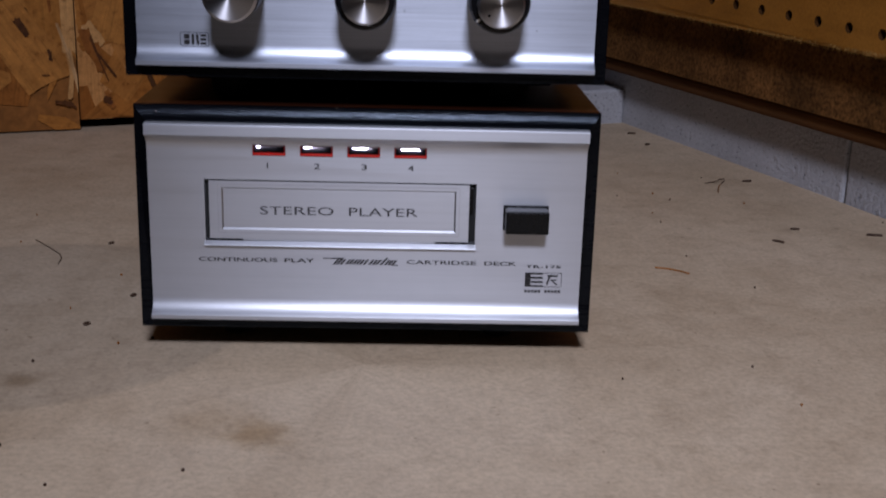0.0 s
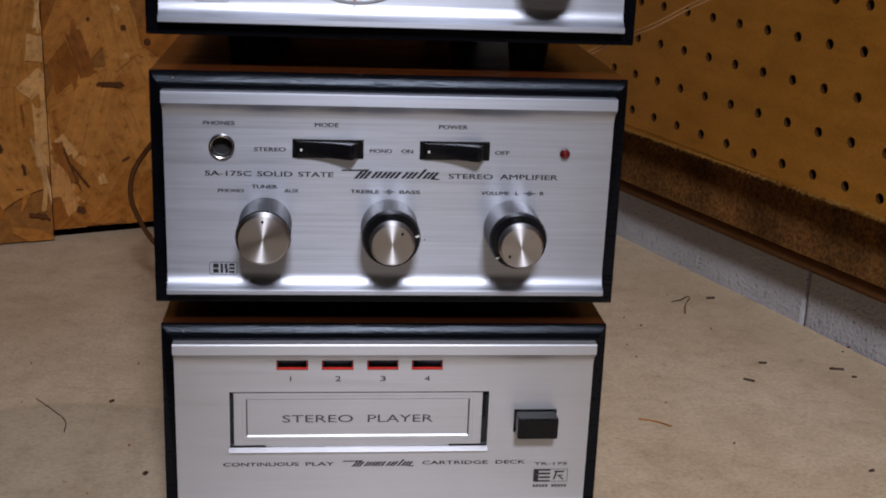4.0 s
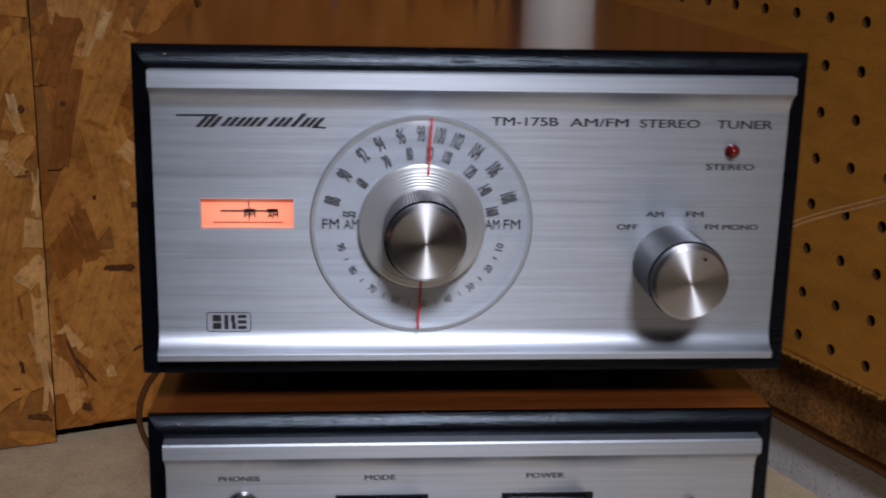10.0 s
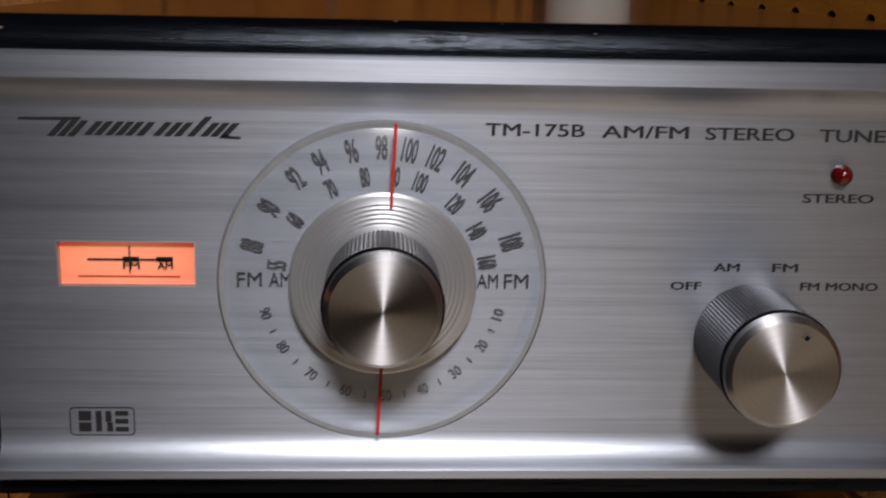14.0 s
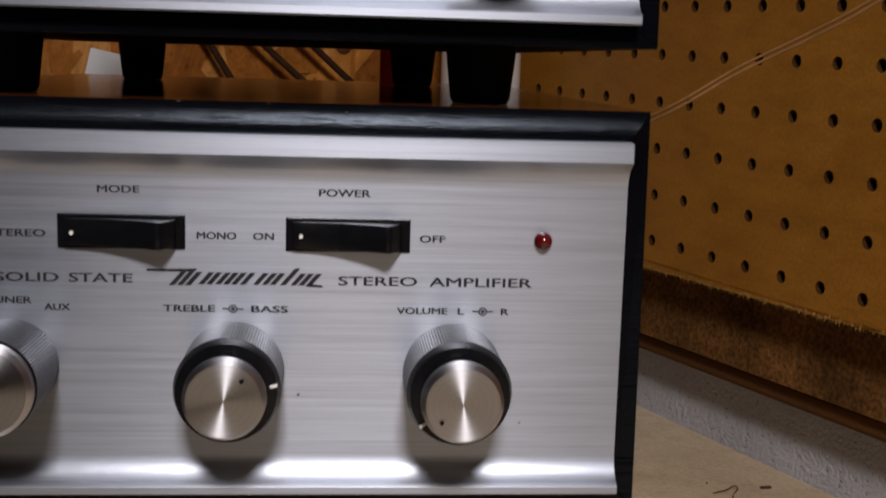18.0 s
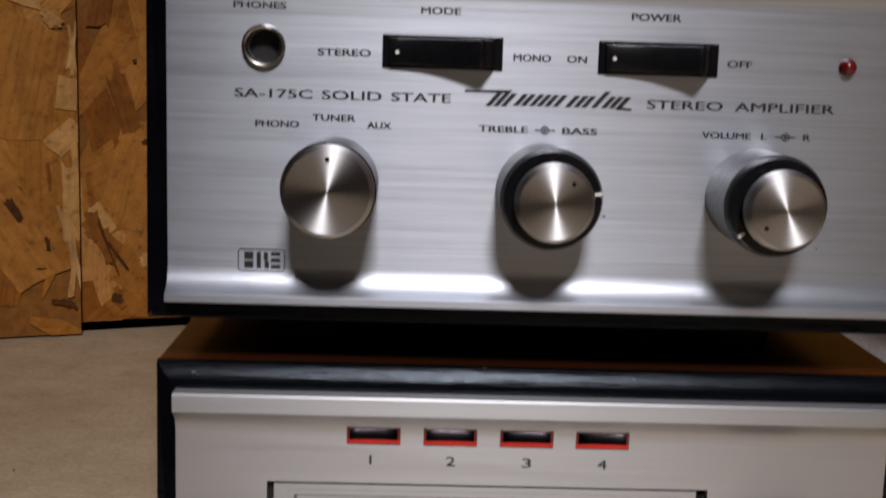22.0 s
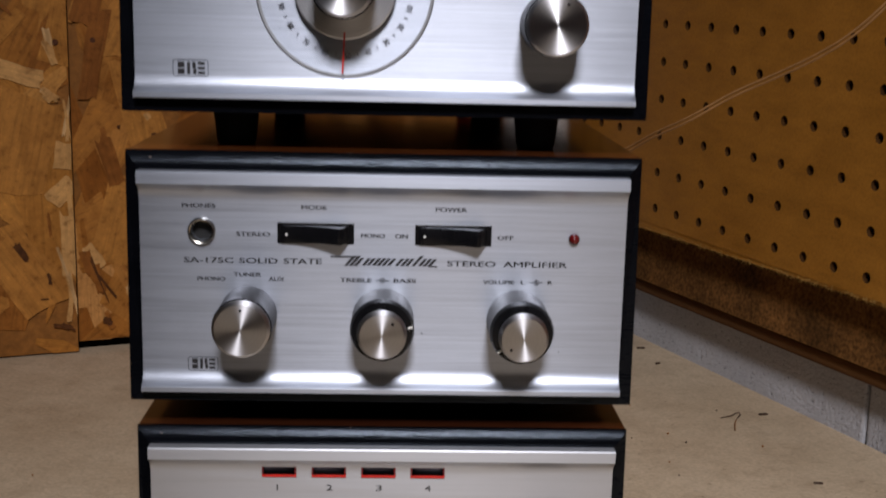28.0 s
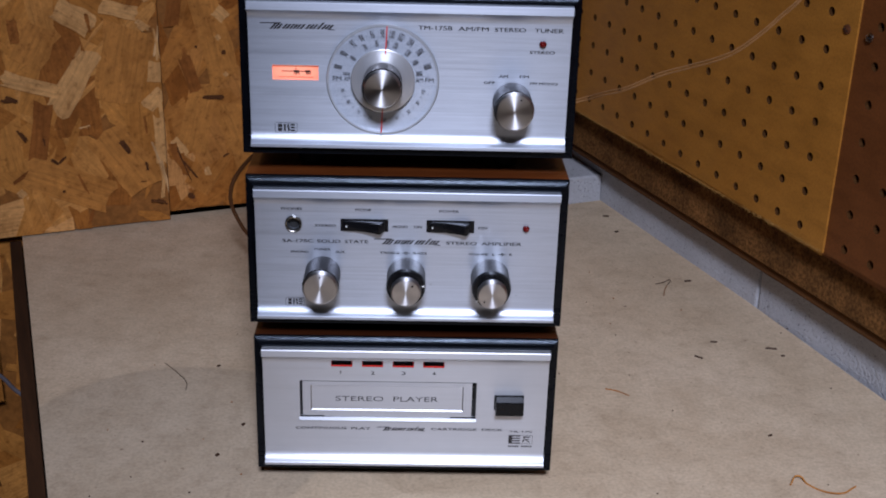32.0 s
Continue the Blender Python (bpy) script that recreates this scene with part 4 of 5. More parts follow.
def feet(unit, tall):
    for x, y in ((-0.0535, 0.034), (0.0535, 0.034), (-0.0490, 0.192), (0.0465, 0.192)):
        part("rubber_foot", lathe([(0.0, 0.0081), (0.001, 0.0084), (tall - 0.0012, 0.0070), (tall, 0.0064)], 24), RUBBER, unit, "black tapered rubber foot", unit.matrix_world @ pose(x, y, 0.0001, -90), 40)


def plate(unit, mat, z0):
    """Front plate: a projecting top lip, a flat field and a coved bottom lip."""
    B, T = z0, z0 + PLATE
    prof = [(0.0068, T), (0.0006, T), (0.0001, T - 0.0005), (0.0, T - 0.0042), (0.0003, T - 0.0045), (0.0014, T - 0.0051), (0.0026, T - 0.0061), (0.0035, T - 0.0073), (0.0040, T - 0.0086), (0.0042, T - 0.0100), (0.0042, B + 0.0078), (0.0040, B + 0.0062), (0.0034, B + 0.0047), (0.0024, B + 0.0034), (0.0012, B + 0.0026), (0.0004, B + 0.0022), (0.0, B + 0.0018), (0.0, B + 0.0003), (0.0004, B), (0.0068, B)]
    bm = extrude_x(prof, -PLATE_W, PLATE_W)
    return part("front_plate", bm, mat, unit, "brushed aluminium front plate", None, 30)


def cut(ob, bms):
    """Takes the given solids out of a mesh, once and for all."""
    for bm in bms:
        me = bpy.data.meshes.new("tmp")
        bm.to_mesh(me)
        bm.free()
        tool = new("tmp", me)
        tool.matrix_world = ob.matrix_world
        md = ob.modifiers.new("cut", "BOOLEAN")
        md.operation, md.object, md.solver = "DIFFERENCE", tool, "EXACT"
        bpy.context.view_layer.update()
        got = bpy.data.meshes.new_from_object(ob.evaluated_get(bpy.context.evaluated_depsgraph_get()))
        ob.modifiers.clear()
        ob.data = got
        bpy.data.objects.remove(tool)
    ob.data.shade_smooth()
    ob.data.set_sharp_from_angle(angle=radians(30))


FACE = 0.0042  # depth of the flat field behind the lip


def at_face(unit, name, bm, mat, x, z, parent=None, label="", y=FACE, smooth=40, spin=0):
    return part(name, bm, mat, parent or unit, label, unit.matrix_world @ pose(x, y, z, 0, spin), smooth)


def knob(unit, name, x, z, label, r=0.0095, long=0.0215, dot=0):
    """Plain control knob: knurled grey skirt, black ring, spun front."""
    k = at_face(unit, name, lathe([(-0.0002, r), (-long * 0.80, r)], 200, (0, 1, 0.00018)), KNURL, x, z, None, label)
    at_face(unit, "black_ring", lathe([(-long * 0.78, r - 0.0006), (-long * 0.84, r + 0.00015), (-long * 0.86, r - 0.0003)], 64), BLACK_PLASTIC, x, z, k)
    at_face(unit, "cap", lathe([(-long * 0.84, r - 0.0008), (-long * 0.86, r - 0.0002), (-long * 0.95, r - 0.0002), (-long, r - 0.0011), (-long, 0)], 64), SPUN, x, z, k, "spun aluminium cap", smooth=20)
    a = radians(dot)
    at_face(unit, "pointer_dot", lathe([(-long - 0.0004, 0), (-long - 0.0004, 0.00045), (-long, 0.00045)], 12), BLACK_PLASTIC, x + math.sin(a) * (r - 0.003), z + math.cos(a) * (r - 0.003), k)
    return k


def double_knob(unit, name, x, z, label, ring_dot, cap_dot, long=0.0240):
    """Two knobs on one shaft: a knurled outer one with a black rim and a spun inner one."""
    R, r, mid = 0.0106, 0.0082, long * 0.76
    k = at_face(unit, name, lathe([(-0.0002, R), (-mid * 0.82, R)], 216, (0, 1, 0.00016)), KNURL_PALE, x, z, None, label)
    at_face(unit, "black_rim", lathe([(-mid * 0.80, R - 0.0003), (-mid * 0.86, R + 0.0001), (-mid, R - 0.0006), (-mid - 0.0002, r)], 64), BLACK_PLASTIC, x, z, k, "glossy black rim")
    at_face(unit, "inner_knob", lathe([(-mid, r - 0.0006), (-long * 0.86, r - 0.0006)], 140, (0, 1, 0.00016)), KNURL, x, z, k)
    at_face(unit, "cap", lathe([(-long * 0.84, r - 0.0008), (-long * 0.87, r), (-long * 0.95, r - 0.0001), (-long, r - 0.0009), (-long, 0)], 64), SPUN, x, z, k, "spun aluminium cap", smooth=20)
    a = radians(ring_dot)
    at_face(unit, "pointer_mark", box(-0.0003, 0.0003, -mid - 0.0006, -mid + 0.001, -0.0009, 0.0006, 0.0001), WHITE_DOT, x + math.sin(a) * 0.0096, z + math.cos(a) * 0.0096, k, "white pointer mark", spin=math.degrees(a))
    a = radians(cap_dot)
    at_face(unit, "pointer_dot", lathe([(-long - 0.0004, 0), (-long - 0.0004, 0.00045), (-long, 0.00045)], 12), BLACK_PLASTIC, x + math.sin(a) * (r - 0.0028), z + math.cos(a) * (r - 0.0028), k)
    return k


def lamp_bead(unit, x, z):
    s = at_face(unit, "indicator_lamp", lathe([(0, 0.0019), (-0.0008, 0.0019), (-0.0018, 0.0015), (-0.0024, 0.0008), (-0.0026, 0)], 24), BEAD, x, z, None, "small dark red glass lamp bead")
    return s


def brand_script(unit, x0, x1, z0, z1, y=FACE - 0.00012):
    """Plain slanting strokes in place of a maker's script mark."""
    w, h = x1 - x0, z1 - z0

    def stroke(name, pts, parent, label=""):
        return part(name, slab([(x0 + u * w, z0 + v * h) for u, v in pts], y, y + 0.0001), INK, parent, label)

    mark = stroke("maker_mark", [(0.0, 0.75), (0.27, 0.75), (0.285, 0.90), (0.0, 0.86)], unit, "black slanting maker's mark")
    stroke("mark_stroke", [(0.90, 0.06), (1.0, 0.02), (1.0, 0.12), (0.92, 0.20)], mark)
    for u, bars, lo, hi in ((0.125, 3, 0.06, 0.74), (0.290, 2, 0.12, 0.72), (0.385, 3, 0.12, 0.72), (0.525, 1, 0.12, 0.72), (0.600, 1, 0.12, 0.72), (0.650, 2, 0.12, 0.72), (0.755, 1, 0.12, 0.98), (0.815, 1, 0.12, 0.72), (0.860, 2, 0.12, 0.72)):
        lean = 0.060 * (hi - lo) / 0.6
        for k in range(bars):
            p = u + 0.045 * k
            stroke("mark_stroke", [(p, lo), (p + 0.032, lo), (p + 0.032 + lean, hi), (p + lean, hi)], mark)
    return mark


def outline_box(x0, x1, z0, z1, r, t, y):
    """A thin printed rounded frame."""
    def rounded(q):
        pts = []
        for cx, cz, a0 in ((x1 - r, z1 - r, 0), (x0 + r, z1 - r, 90), (x0 + r, z0 + r, 180), (x1 - r, z0 + r, 270)):
            for k in range(5):
                a = radians(a0 + k * 22.5)
                pts.append((cx + (r - q) * math.cos(a), cz + (r - q) * math.sin(a)))
        return pts
    bm = bmesh.new()
    o = [bm.verts.new((x, y, z)) for x, z in rounded(0)]
    i = [bm.verts.new((x, y, z)) for x, z in rounded(t)]
    for k in range(len(o)):
        j = (k + 1) % len(o)
        bm.faces.new((o[k], o[j], i[j], i[k]))
    return bm


def small_badge(unit, x0, x1, z0, z1):
    y = FACE - 0.00014
    b = part("badge", outline_box(x0, x1, z0, z1, 0.0009, 0.00022, y), INK, unit, "small black outlined badge")
    w, h = x1 - x0, z1 - z0
    for u0, u1, v0, v1 in ((0.14, 0.33, 0.53, 0.86), (0.14, 0.33, 0.14, 0.46), (0.40, 0.49, 0.14, 0.86), (0.55, 0.64, 0.48, 0.86), (0.57, 0.66, 0.14, 0.46), (0.70, 0.90, 0.70, 0.86), (0.70, 0.90, 0.42, 0.58), (0.70, 0.90, 0.14, 0.30)):
        part("badge_bar", box(x0 + u0 * w, x0 + u1 * w, y, y + 0.0001, z0 + v0 * h, z0 + v1 * h), INK, b)
    return b


INKY = FACE - 0.00014


def words(unit, rows, mat=None, bold=0.00014):
    for text, x0, x1, zc, cap in rows:
        lettering(text, x0, x1, zc - cap / 2, zc + cap / 2, INKY, unit, mat, bold)


def pips(unit, x, z):
    """The small concentric knob sign between two captions."""
    bm = lathe([(INKY, 0.00092), (INKY, 0.00064)], 24, caps=False)
    box(-0.0022, -0.0009, INKY, INKY + 0.0001, -0.00013, 0.00013, bm=bm)
    box(0.0009, 0.0022, INKY, INKY + 0.0001, -0.00013, 0.00013, bm=bm)
    box(-0.00035, 0.00035, INKY, INKY + 0.0001, -0.00035, 0.00035, bm=bm)
    part("knob_sign", bm, INK, unit, "", unit.matrix_world @ pose(x, 0, z))


def rocker(unit, name, x0, x1, z0, z1, label):
    """Rocker switch: black frame through the plate and a rocker pressed in at its dotted end."""
    y = FACE
    s = part(name, box(x0, x1, y - 0.0004, y + 0.006, z0, z1, 0.0002), BLACK_PLASTIC, unit, label)
    w = x1 - x0
    prof = [(0.055, 0.0)]
    for k in range(9):
        f = k / 8
        prof.append((0.055 + 0.745 * f, -0.0013 - 0.0049 * f ** 2.1))
    prof += [(0.825, -0.0061), (0.845, -0.0056), (0.93, -0.0010), (0.93, 0.0)]
    bm = bmesh.new()
    lo = [bm.verts.new((x0 + u * w, y + d - 0.0004, z0 + 0.0007)) for u, d in prof]
    hi = [bm.verts.new((x0 + u * w, y + d - 0.0004, z1 - 0.0008)) for u, d in prof]
    for i in range(len(prof)):
        j = (i + 1) % len(prof)
        bm.faces.new((lo[i], lo[j], hi[j], hi[i]))
    bm.faces.new(lo[::-1])
    bm.faces.new(hi)
    bmesh.ops.recalc_face_normals(bm, faces=bm.faces[:])
    bmesh.ops.bevel(bm, geom=bm.edges[:], offset=0.0003, segments=2, profile=0.5, affect="EDGES")
    part("rocker", bm, BLACK_PLASTIC, s, "glossy black rocker", None, 38)
    at_face(unit, "white_dot", lathe([(-0.0024, 0), (-0.0024, 0.00042), (-0.0012, 0.00042)], 16), WHITE_DOT, x0 + 0.125 * w, (z0 + z1) / 2 - 0.0002, s)
    return s


def unit_base(name, at, label, category, z_plate=0.0028, tall=0.0145, mat=None, veneer=WALNUT):
    u = empty(name, at, label, category, "hi-fi units in the stack")
    bpy.context.view_layer.update()
    sleeve(u, veneer)
    front_trim(u)
    p = plate(u, mat or ALU, z_plate)
    part("subframe", box(-HALF + 0.0075, HALF - 0.0075, 0.0081, 0.020, 0.0078, HIGH - 0.0078), DARK, u, "dark chassis behind the plate")
    feet(u, tall)
    return u, p


# ----- tuner: plate foot at 0.2148, lip at y -0.0008 -----
T0 = 0.2120
tuner, t_plate = unit_base("stereo_tuner", (0, -0.0008, T0), "walnut-cased stereo tuner with aluminium front and lit orange meter", "tuner", tall=0.0150)


def tz(z):
    return z - T0


words(tuner, [("TM-175B", 0.0040, 0.0215, tz(0.2788), 0.0022), ("AM/FM", 0.0245, 0.0400, tz(0.2787), 0.0022), ("STEREO", 0.0430, 0.0590, tz(0.2786), 0.0022), ("TUNER", 0.0635, 0.0785, tz(0.2785), 0.0022)])
words(tuner, [("STEREO", 0.0615, 0.0745, tz(0.2672), 0.0016), ("OFF", 0.0385, 0.0442, tz(0.2508), 0.0015), ("AM", 0.0462, 0.0510, tz(0.2543), 0.0015), ("FM", 0.0570, 0.0618, tz(0.2543), 0.0015), ("FM MONO", 0.0625, 0.0770, tz(0.2508), 0.0015)])
brand_script(tuner, -0.0763, -0.0385, tz(0.2764), tz(0.2804))
small_badge(tuner, -0.0702, -0.0585, tz(0.2218), tz(0.2273))
lamp_bead(tuner, 0.0681, tz(0.2715))
knob(tuner, "function_knob", 0.0536, tz(0.2412), "aluminium function knob with knurled grey skirt", 0.0101, 0.0212, 25)

# meter window
mx0, mx1, mz0, mz1 = -0.0708, -0.0470, tz(0.2500), tz(0.2580)
cut(t_plate, [box(mx0, mx1, -0.01, 0.0075, mz0, mz1)])
AMBER = glow("lit_meter_scale", (1.0, 0.34, 0.20), (0.75, 0.11, 0.05), 0.85, ((mx0 + mx1) / 2, 0.0, (mz0 + mz1) / 2), (0.0128, 1.0, 0.0048))
meter = part("signal_meter", box(mx0, mx1, FACE + 0.0016, FACE + 0.0022, mz0, mz1), AMBER, tuner, "lit orange signal meter")
bm = bmesh.new()
for x0, x1, z0, z1 in ((0.20, 0.83, 0.545, 0.585), (0.46, 0.58, 0.52, 0.63), (0.71, 0.83, 0.52, 0.63)):
    box(mx0 + x0 * 0.0238, mx0 + x1 * 0.0238, FACE + 0.0012, FACE + 0.0015, mz0 + z0 * 0.008, mz0 + z1 * 0.008, bm=bm)
part("meter_scale", bm, INK, meter)
for text, u0, u1 in (("FM", 0.46, 0.585), ("AM", 0.715, 0.83)):
    lettering(text, mx0 + u0 * 0.0238, mx0 + u1 * 0.0238, mz0 + 0.0028, mz0 + 0.0041, FACE + 0.0012, meter, INK, 0.0001)
part("scale_line", box(mx0 + 0.0030, mx1 - 0.0028, FACE + 0.0013, FACE + 0.0015, mz0 + 0.00135, mz0 + 0.00155), SCALE_RED, meter)
part("meter_needle", box(mx0 + 0.0121, mx0 + 0.01235, FACE + 0.0008, FACE + 0.0010, mz0 + 0.0022, mz1 - 0.0008), INK, meter)
part("meter_frame", outline_box(mx0 - 0.0003, mx1 + 0.0003, mz0 - 0.0003, mz1 + 0.0003, 0.0004, 0.0003, FACE - 0.0001), ALU_SOFT, meter)

# tuning dial
DX, DZ, DR = -0.0137, tz(0.2515), 0.0290
dial = at_face(tuner, "dial_disc", lathe([(-0.0006, 0.0), (-0.0006, DR - 0.0004), (-0.0010, DR), (-0.0030, DR), (-0.0034, DR - 0.0005), (-0.0034, 0.0)], 96), ACRYLIC, DX, DZ, None, "clear acrylic tuning dial with printed scales")
dial.visible_shadow = False
rim = at_face(tuner, "dial_rim", lathe([(-0.0006, DR), (-0.0030, DR + 0.0001), (-0.0037, DR - 0.0004), (-0.0036, DR - 0.0012)], 96, None, False), ACRYLIC_EDGE, DX, DZ, dial, "polished rim of the clear dial")
rim.visible_shadow = False


def dial_word(text, deg, r, high, wide, parent, upright=False, flip=False):
    a = radians(deg)
    t = 0 if upright else (a + math.pi / 2 if flip else a - math.pi / 2)
    lettering(text, -wide / 2, wide / 2, -high / 2, high / 2, FACE - 0.00045, parent, INK_DIAL, 0.00012 if high > 0.003 else 0.0, (t, DX + r * math.cos(a), DZ + r * math.sin(a)))


for text, deg in (("88", 165), ("90", 147), ("92", 130), ("94", 117.5), ("96", 103.6), ("98", 91), ("100", 79), ("102", 67.5), ("104", 54), ("106", 38), ("108", 17.5)):
    dial_word(text, deg, 0.0240, 0.0042, 0.0021 if len(text) == 2 else 0.0027, dial)
for text, deg in (("55", 172), ("60", 145), ("70", 119), ("80", 100), ("90", 84), ("100", 70), ("120", 48), ("140", 29), ("160", 10.5)):
    dial_word(text, deg, 0.0190, 0.0034, 0.0017 if len(text) == 2 else 0.0023, dial)
for text, deg in (("90", 196.6), ("80", 215), ("70", 234), ("60", 252.5), ("50", 272), ("40", 290), ("30", 308), ("20", 326), ("10", 343.5)):
    dial_word(text, deg, 0.0218, 0.0020, 0.0020, dial, flip=True)
for deg in (206, 224.5, 243.5, 262, 281, 299, 317, 335):
    dial_word("I", deg, 0.0218, 0.0013, 0.00022, dial, flip=True)
for text, x, w in (("FM", -0.0237, 0.0044), ("AM", -0.0183, 0.0038), ("AM", 0.0188, 0.0038), ("FM", 0.0240, 0.0044)):
    lettering(text, DX + x - w / 2, DX + x + w / 2, DZ - 0.0013, DZ + 0.0013, FACE - 0.00045, dial, INK_GREY)
hub = at_face(tuner, "dial_hub", lathe([(-0.0034, 0.0166), (-0.0037, 0.0165), (-0.0040, 0.0160)] + [(-0.0040 - (0.00010 if k % 2 else 0), 0.0150 - 0.00040 * k) for k in range(12)] + [(-0.0041, 0.006), (-0.0034, 0.006)], 96), SPUN_SOFT, DX, DZ, dial, "stepped satin aluminium hub", smooth=20)
for za, zb in ((0.2655, 0.2802), (0.2240, 0.2372)):
    k = (-0.0117 + 0.0144) / (0.2801 - 0.2240)
    xa, xb = -0.0144 + k * (za - 0.2240), -0.0144 + k * (zb - 0.2240)
    part("red_needle", slab([(xa - 0.00028, tz(za)), (xa + 0.00028, tz(za)), (xb + 0.00028, tz(zb)), (xb - 0.00028, tz(zb))], FACE - 0.0046, FACE - 0.0042), RED_PAINT, dial, "thin red tuning line")
at_face(tuner, "tuning_knob", lathe([(-0.0050, 0.0101), (-0.0185, 0.0101)], 160, (0, 1, 0.0002)), KNURL, DX, DZ + 0.0002, dial, "knurled aluminium tuning knob")
at_face(tuner, "black_ring", lathe([(-0.0182, 0.0096), (-0.0190, 0.01025), (-0.0194, 0.0098)], 64), BLACK_PLASTIC, DX, DZ + 0.0002, dial)
at_face(tuner, "cap", lathe([(-0.0190, 0.0092), (-0.0194, 0.0098), (-0.0210, 0.0097), (-0.0222, 0.0088), (-0.0222, 0.0)], 64), SPUN, DX, DZ + 0.0002, dial, "spun aluminium cap", smooth=25)

# ----- amplifier: plate foot at 0.1140 -----
A0 = 0.1118
amp, a_plate = unit_base("stereo_amplifier", (0, 0, A0), "walnut-cased stereo amplifier with brushed aluminium front and three knobs", "amplifier", z_plate=0.0023, tall=0.0125)


part("bottom_cover", box(-0.074, 0.074, 0.048, 0.248, -0.0098, -0.0001, 0.002), RUBBER, amp, "black sheet-metal cover under the chassis")


def az(z):
    return z - A0


words(amp, [("SA-175C", -0.0680, -0.0512, az(0.1600), 0.0019), ("SOLID", -0.0492, -0.0362, az(0.1600), 0.0019), ("STATE", -0.0342, -0.0212, az(0.1600), 0.0019), ("STEREO", 0.0215, 0.0382, az(0.1600), 0.0019), ("AMPLIFIER", 0.0408, 0.0628, az(0.1600), 0.0019)])
words(amp, [("PHONES", -0.0683, -0.0570, az(0.1787), 0.0014), ("MODE", -0.0282, -0.0196, az(0.1786), 0.0015), ("POWER", 0.0172, 0.0280, az(0.1786), 0.0015), ("STEREO", -0.0502, -0.0387, az(0.1692), 0.0015), ("MONO", -0.0080, 0.0002, az(0.1692), 0.0015), ("ON", 0.0036, 0.0080, az(0.1692), 0.0015), ("OFF", 0.0385, 0.0440, az(0.1692), 0.0015),
            ("PHONO", -0.0635, -0.0540, az(0.1535), 0.0014), ("TUNER", -0.0512, -0.0418, az(0.1551), 0.0014), ("AUX", -0.0393, -0.0340, az(0.1537), 0.0014), ("TREBLE", -0.0150, -0.0042, az(0.1537), 0.0014), ("BASS", 0.0033, 0.0110, az(0.1537), 0.0014), ("VOLUME", 0.0340, 0.0448, az(0.1537), 0.0014), ("L", 0.0470, 0.0485, az(0.1537), 0.0014), ("R", 0.0563, 0.0580, az(0.1537), 0.0014)])
pips(amp, -0.0005, az(0.1537))
pips(amp, 0.0524, az(0.1537))
brand_script(amp, -0.0183, 0.0182, az(0.1584), az(0.1626))
small_badge(amp, -0.0672, -0.0568, az(0.1208), az(0.1259))
lamp_bead(amp, 0.0648, az(0.1692))
rocker(amp, "mode_switch", -0.0363, -0.0103, az(0.1662), az(0.1734), "black mode rocker switch")
rocker(amp, "power_switch", 0.0104, 0.0365, az(0.1662), az(0.1734), "black power rocker switch")
knob(amp, "selector_knob", -0.0462, az(0.1414), "aluminium selector knob with knurled grey skirt", 0.0097, 0.0225, 0)
double_knob(amp, "tone_knob", -0.0002, az(0.1404), "double tone knob with black rim", 80, 40)
double_knob(amp, "volume_knob", 0.0462, az(0.1404), "double volume knob with black rim", 232, 230, 0.0258)
bore = lathe([(-0.02, 0.0034), (0.0075, 0.0034)], 32)
bmesh.ops.translate(bore, vec=(-0.0618, 0, az(0.1700)), verts=bore.verts[:])
cut(a_plate, [bore])
jack = at_face(amp, "phone_jack", lathe([(0.0018, 0.0034), (-0.0004, 0.0034), (-0.0016, 0.0037), (-0.0018, 0.0041), (-0.0012, 0.0046), (0.0, 0.0047)], 40, None, False), JACK_METAL, -0.0618, az(0.1700), None, "chrome headphone jack ring")
at_face(amp, "jack_bore", lathe([(0.0030, 0.0), (0.0030, 0.0035), (-0.0006, 0.0035)], 32, None, False), DARK, -0.0618, az(0.1700), jack)

for x, z, w in ((0.0130, 0.1350, 0.0005), (0.0610, 0.1290, 0.00035)):
    part("scuff_mark", slab([(x, az(z)), (x + w, az(z) - w * 0.3), (x + w * 1.2, az(z) + w), (x + w * 0.5, az(z) + w * 0.7)], INKY, INKY + 0.0001), INK_GREY, amp)

# ----- tape player: plate foot at 0.0157, lip at y 0.0045 -----
P0 = 0.0131
player, p_plate = unit_base("tape_cartridge_player", (0.0006, 0.0045, P0), "cartridge tape player with pale aluminium front and closed tape door", "tape player", z_plate=0.0026, tall=0.0131, mat=ALU_SOFT, veneer=WALNUT_SHADED)


def pz(z):
    return z - P0


sx0, sx1, sz0, sz1 = -0.0616, 0.0412, pz(0.0466), pz(0.0706)
lamps_x = (-0.0433, -0.0256, -0.0079, 0.0097)
cut(p_plate, [box(sx0, sx1, -0.01, 0.0075, sz0, sz1)] + [box(x, x + 0.0124, -0.01, 0.0075, pz(0.0799), pz(0.0843)) for x in lamps_x])
words(player, [("CONTINUOUS", -0.0645, -0.0345, pz(0.0391), 0.0016), ("PLAY", -0.0318, -0.0204, pz(0.0391), 0.0016), ("CARTRIDGE", 0.0152, 0.0420, pz(0.0392), 0.0016), ("DECK", 0.0452, 0.0575, pz(0.0392), 0.0016), ("TR-175", 0.0612, 0.0750, pz(0.0382), 0.0011)])
brand_script(player, -0.0170, 0.0118, pz(0.0375), pz(0.0408))
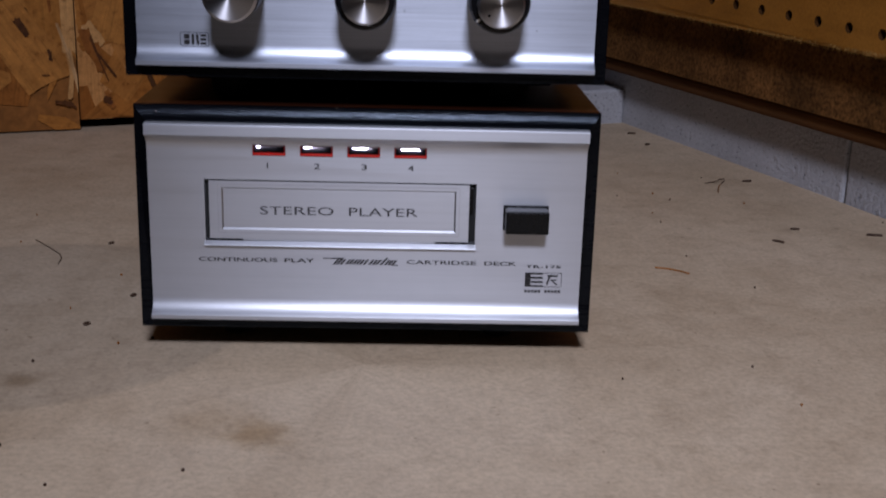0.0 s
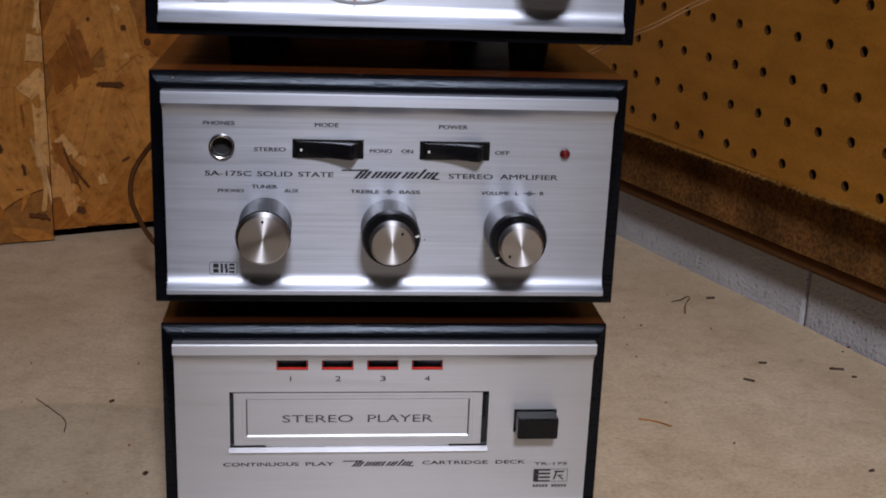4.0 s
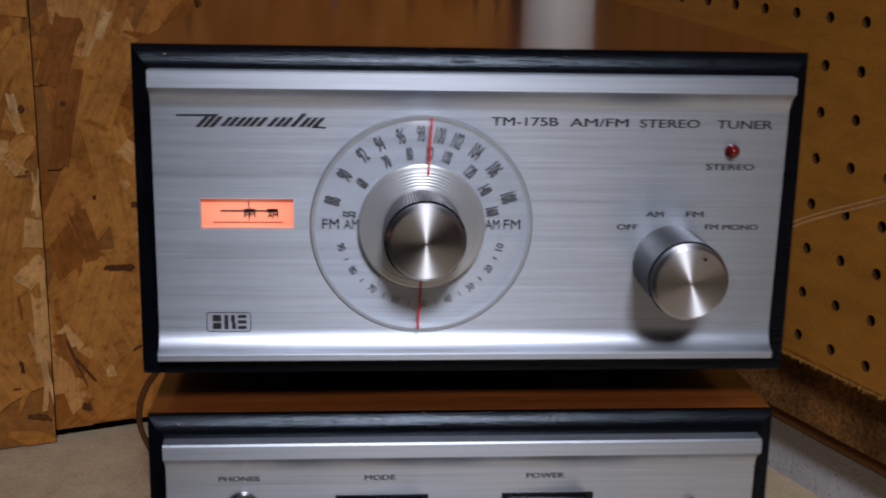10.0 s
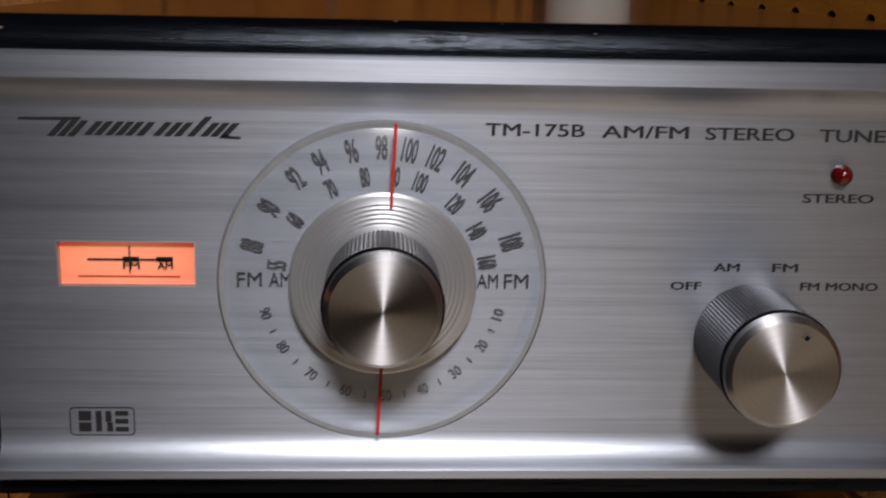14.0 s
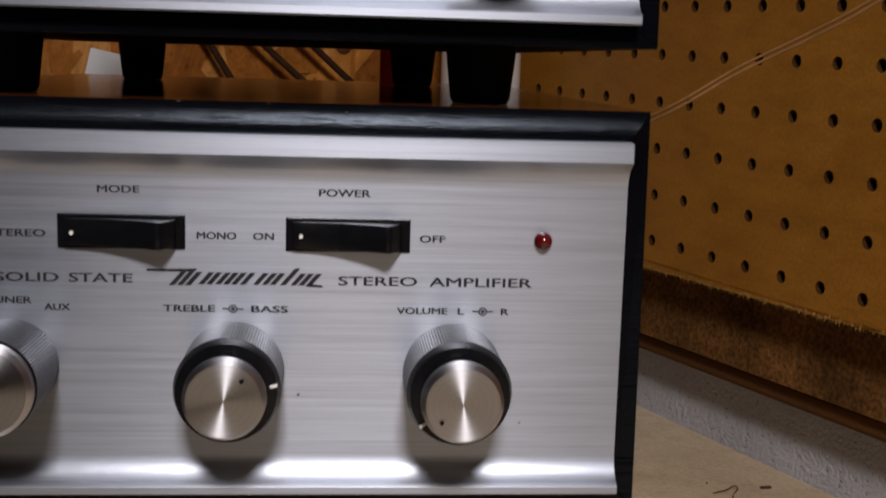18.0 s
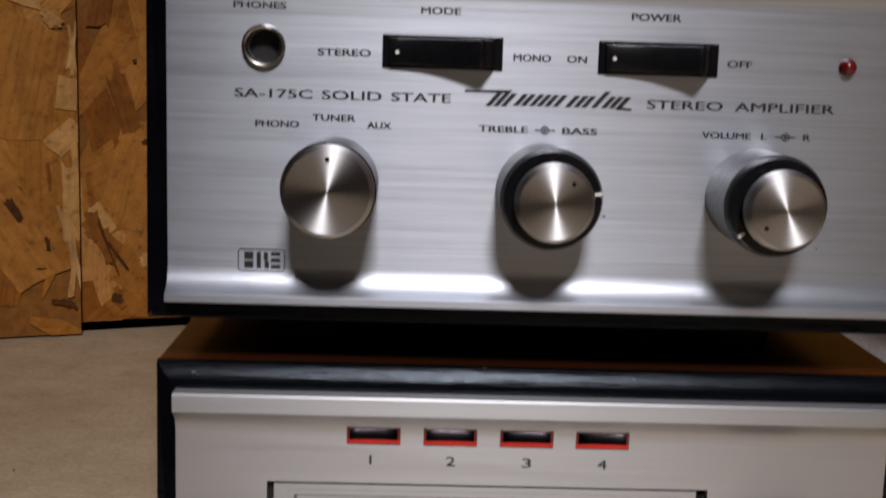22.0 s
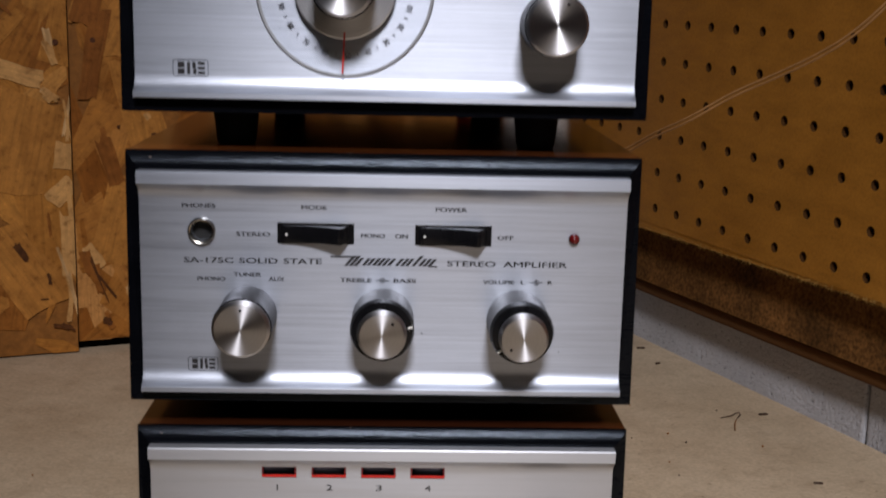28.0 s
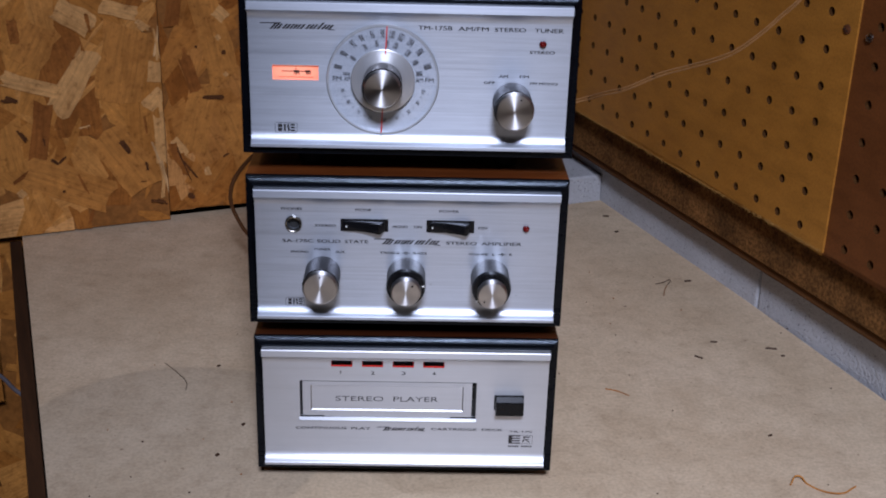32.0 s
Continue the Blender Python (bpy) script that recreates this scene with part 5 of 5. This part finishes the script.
for x, d in zip(lamps_x, "1234"):
    lettering(d, x + 0.0053, x + (0.0058 if d == "1" else 0.0075), pz(0.0752), pz(0.0774), INKY, player, INK)
    lens = part("channel_lamp", slab([(x, pz(0.0800)), (x + 0.0124, pz(0.0800)), (x + 0.0124, pz(0.0842)), (x, pz(0.0842))], FACE + 0.0016, FACE + 0.0022), RED_LENS, player, "red channel lamp window")
    y0, H = FACE, 0.0030
    bm = bmesh.new()
    rows_ = []
    for k in range(10):
        f = k / 9
        rows_.append([bm.verts.new((x + 0.0007 + 0.0110 * u, y0 + 0.0003 + H * (0.28 * f + 0.11 * f * f - 0.20) - 0.00030 * abs(2 * u - 1) ** 5, pz(0.0814) + H * 0.9 * f)) for u in (0, 0.05, 0.12, 0.25, 0.5, 0.75, 0.88, 0.95, 1)])
    for a, b in zip(rows_, rows_[1:]):
        for i in range(len(a) - 1):
            bm.faces.new((a[i], a[i + 1], b[i + 1], b[i]))
    bmesh.ops.recalc_face_normals(bm, faces=bm.faces[:])
    part("lamp_facet", bm, GLOSS_DARK, lens, "mirror-bright hollow facet", None, 60)
    part("red_sill", box(x + 0.0001, x + 0.0123, y0 - 0.0001, y0 + 0.0014, pz(0.0801), pz(0.0813), 0.0001, 1), RED_LENS, lens)
    for xx in (x + 0.0001, x + 0.0118):
        part("red_cheek", box(xx, xx + 0.0005, y0 + 0.0001, y0 + 0.0014, pz(0.08105), pz(0.0841)), DARK_LENS, lens)

# tape door: a flat flap with a sunk centre panel
def sunk_panel(outer, inner, y, deep, lean, back):
    bm = bmesh.new()

    def ring(x0, x1, z0, z1, yy):
        return [bm.verts.new((a, yy, b)) for a, b in ((x0, z0), (x1, z0), (x1, z1), (x0, z1))]

    x0, x1, z0, z1 = inner
    rings = [ring(*outer, back), ring(*outer, y), ring(x0, x1, z0, z1, y), ring(x0 + lean, x1 - lean, z0 + lean, z1 - lean, y + deep)]
    for a, b in zip(rings, rings[1:]):
        for i in range(4):
            bm.faces.new((a[i], a[(i + 1) % 4], b[(i + 1) % 4], b[i]))
    bm.faces.new(rings[-1])
    bm.faces.new(rings[0][::-1])
    bmesh.ops.recalc_face_normals(bm, faces=bm.faces[:])
    return bm


door = part("tape_door", sunk_panel((-0.0600, 0.0386, pz(0.0474), pz(0.0700)), (-0.0553, 0.0336, pz(0.0510), pz(0.0675)), FACE + 0.0003, 0.0006, 0.0006, FACE + 0.0022), ALU_SOFT, player, "hinged aluminium tape door with a sunk panel")
part("engraved_line", outline_box(-0.0568, 0.0351, pz(0.0495), pz(0.0688), 0.0006, 0.00025, FACE + 0.00024), INK_FAINT, door)
lettering("STEREO", -0.0410, -0.0130, pz(0.0570), pz(0.0602), FACE + 0.0008, door, INK_GREY)
lettering("PLAYER", -0.0072, 0.0190, pz(0.0570), pz(0.0602), FACE + 0.0008, door, INK_GREY)
part("door_lip", extrude_x([(FACE + 0.002, pz(0.0466)), (FACE + 0.0002, pz(0.0466)), (FACE - 0.0016, pz(0.0454)), (FACE - 0.0017, pz(0.0451)), (FACE - 0.0014, pz(0.0449)), (FACE + 0.002, pz(0.0449))], sx0 - 0.0004, sx1 + 0.0002), ALU_SOFT, player, "bright sill under the tape door")
part("door_foot", box(-0.0474, 0.0258, FACE + 0.0004, FACE + 0.0021, pz(0.0467), pz(0.04735)), ALU_SOFT, door)
part("slot_inside", box(sx0, sx1, FACE + 0.0026, FACE + 0.0030, sz0, sz1), DARK, player, "dark slot behind the door")
part("hinge_tab", box(0.0386, 0.0402, FACE + 0.0009, FACE + 0.0022, pz(0.0590), pz(0.0690), 0.0003), GREY_PLASTIC, door)

button = part("channel_button", box(0.0522, 0.0685, FACE - 0.0084, FACE + 0.002, pz(0.0533), pz(0.0622), 0.0006), GREY_PLASTIC, player, "charcoal plastic push button")
part("button_collar", box(0.0517, 0.0690, FACE - 0.0006, FACE + 0.001, pz(0.0528), pz(0.0627), 0.0003), BLACK_PLASTIC, button)

badge = part("badge", outline_box(0.0612, 0.0755, pz(0.0300), pz(0.0358), 0.0002, 0.0002, INKY), INK, player, "square black and white maker's badge")
for x0, x1, z0, z1 in ((0.0614, 0.0682, 0.0350, 0.0357), (0.0614, 0.0634, 0.03075, 0.0332), (0.0614, 0.0634, 0.03415, 0.03495), (0.0614, 0.0682, 0.0333, 0.0341), (0.0636, 0.0682, 0.0316, 0.0324), (0.0614, 0.0682, 0.0301, 0.0307)):
    part("badge_bar", box(x0, x1, INKY, INKY + 0.0001, pz(z0), pz(z1)), INK, badge)
for pts in ([(0.0694, 0.0310), (0.0701, 0.0310), (0.0714, 0.0349), (0.0707, 0.0349)], [(0.0698, 0.0342), (0.0738, 0.0342), (0.0741, 0.0349), (0.0700, 0.0349)], [(0.0712, 0.0328), (0.0718, 0.0328), (0.0742, 0.0309), (0.0733, 0.0309)], [(0.0712, 0.0326), (0.0733, 0.0326), (0.0737, 0.0331), (0.0713, 0.0331)]):
    part("badge_stroke", slab([(x, pz(z)) for x, z in pts], INKY, INKY + 0.0001), INK, badge)
bm = bmesh.new()
for k in range(11):
    if k != 5:
        box(0.0612 + k * 0.0013, 0.0622 + k * 0.0013, INKY, INKY + 0.0001, pz(0.0276), pz(0.0287), bm=bm)
part("badge_caption", bm, INK_GREY, player, "row of small grey printed bars")
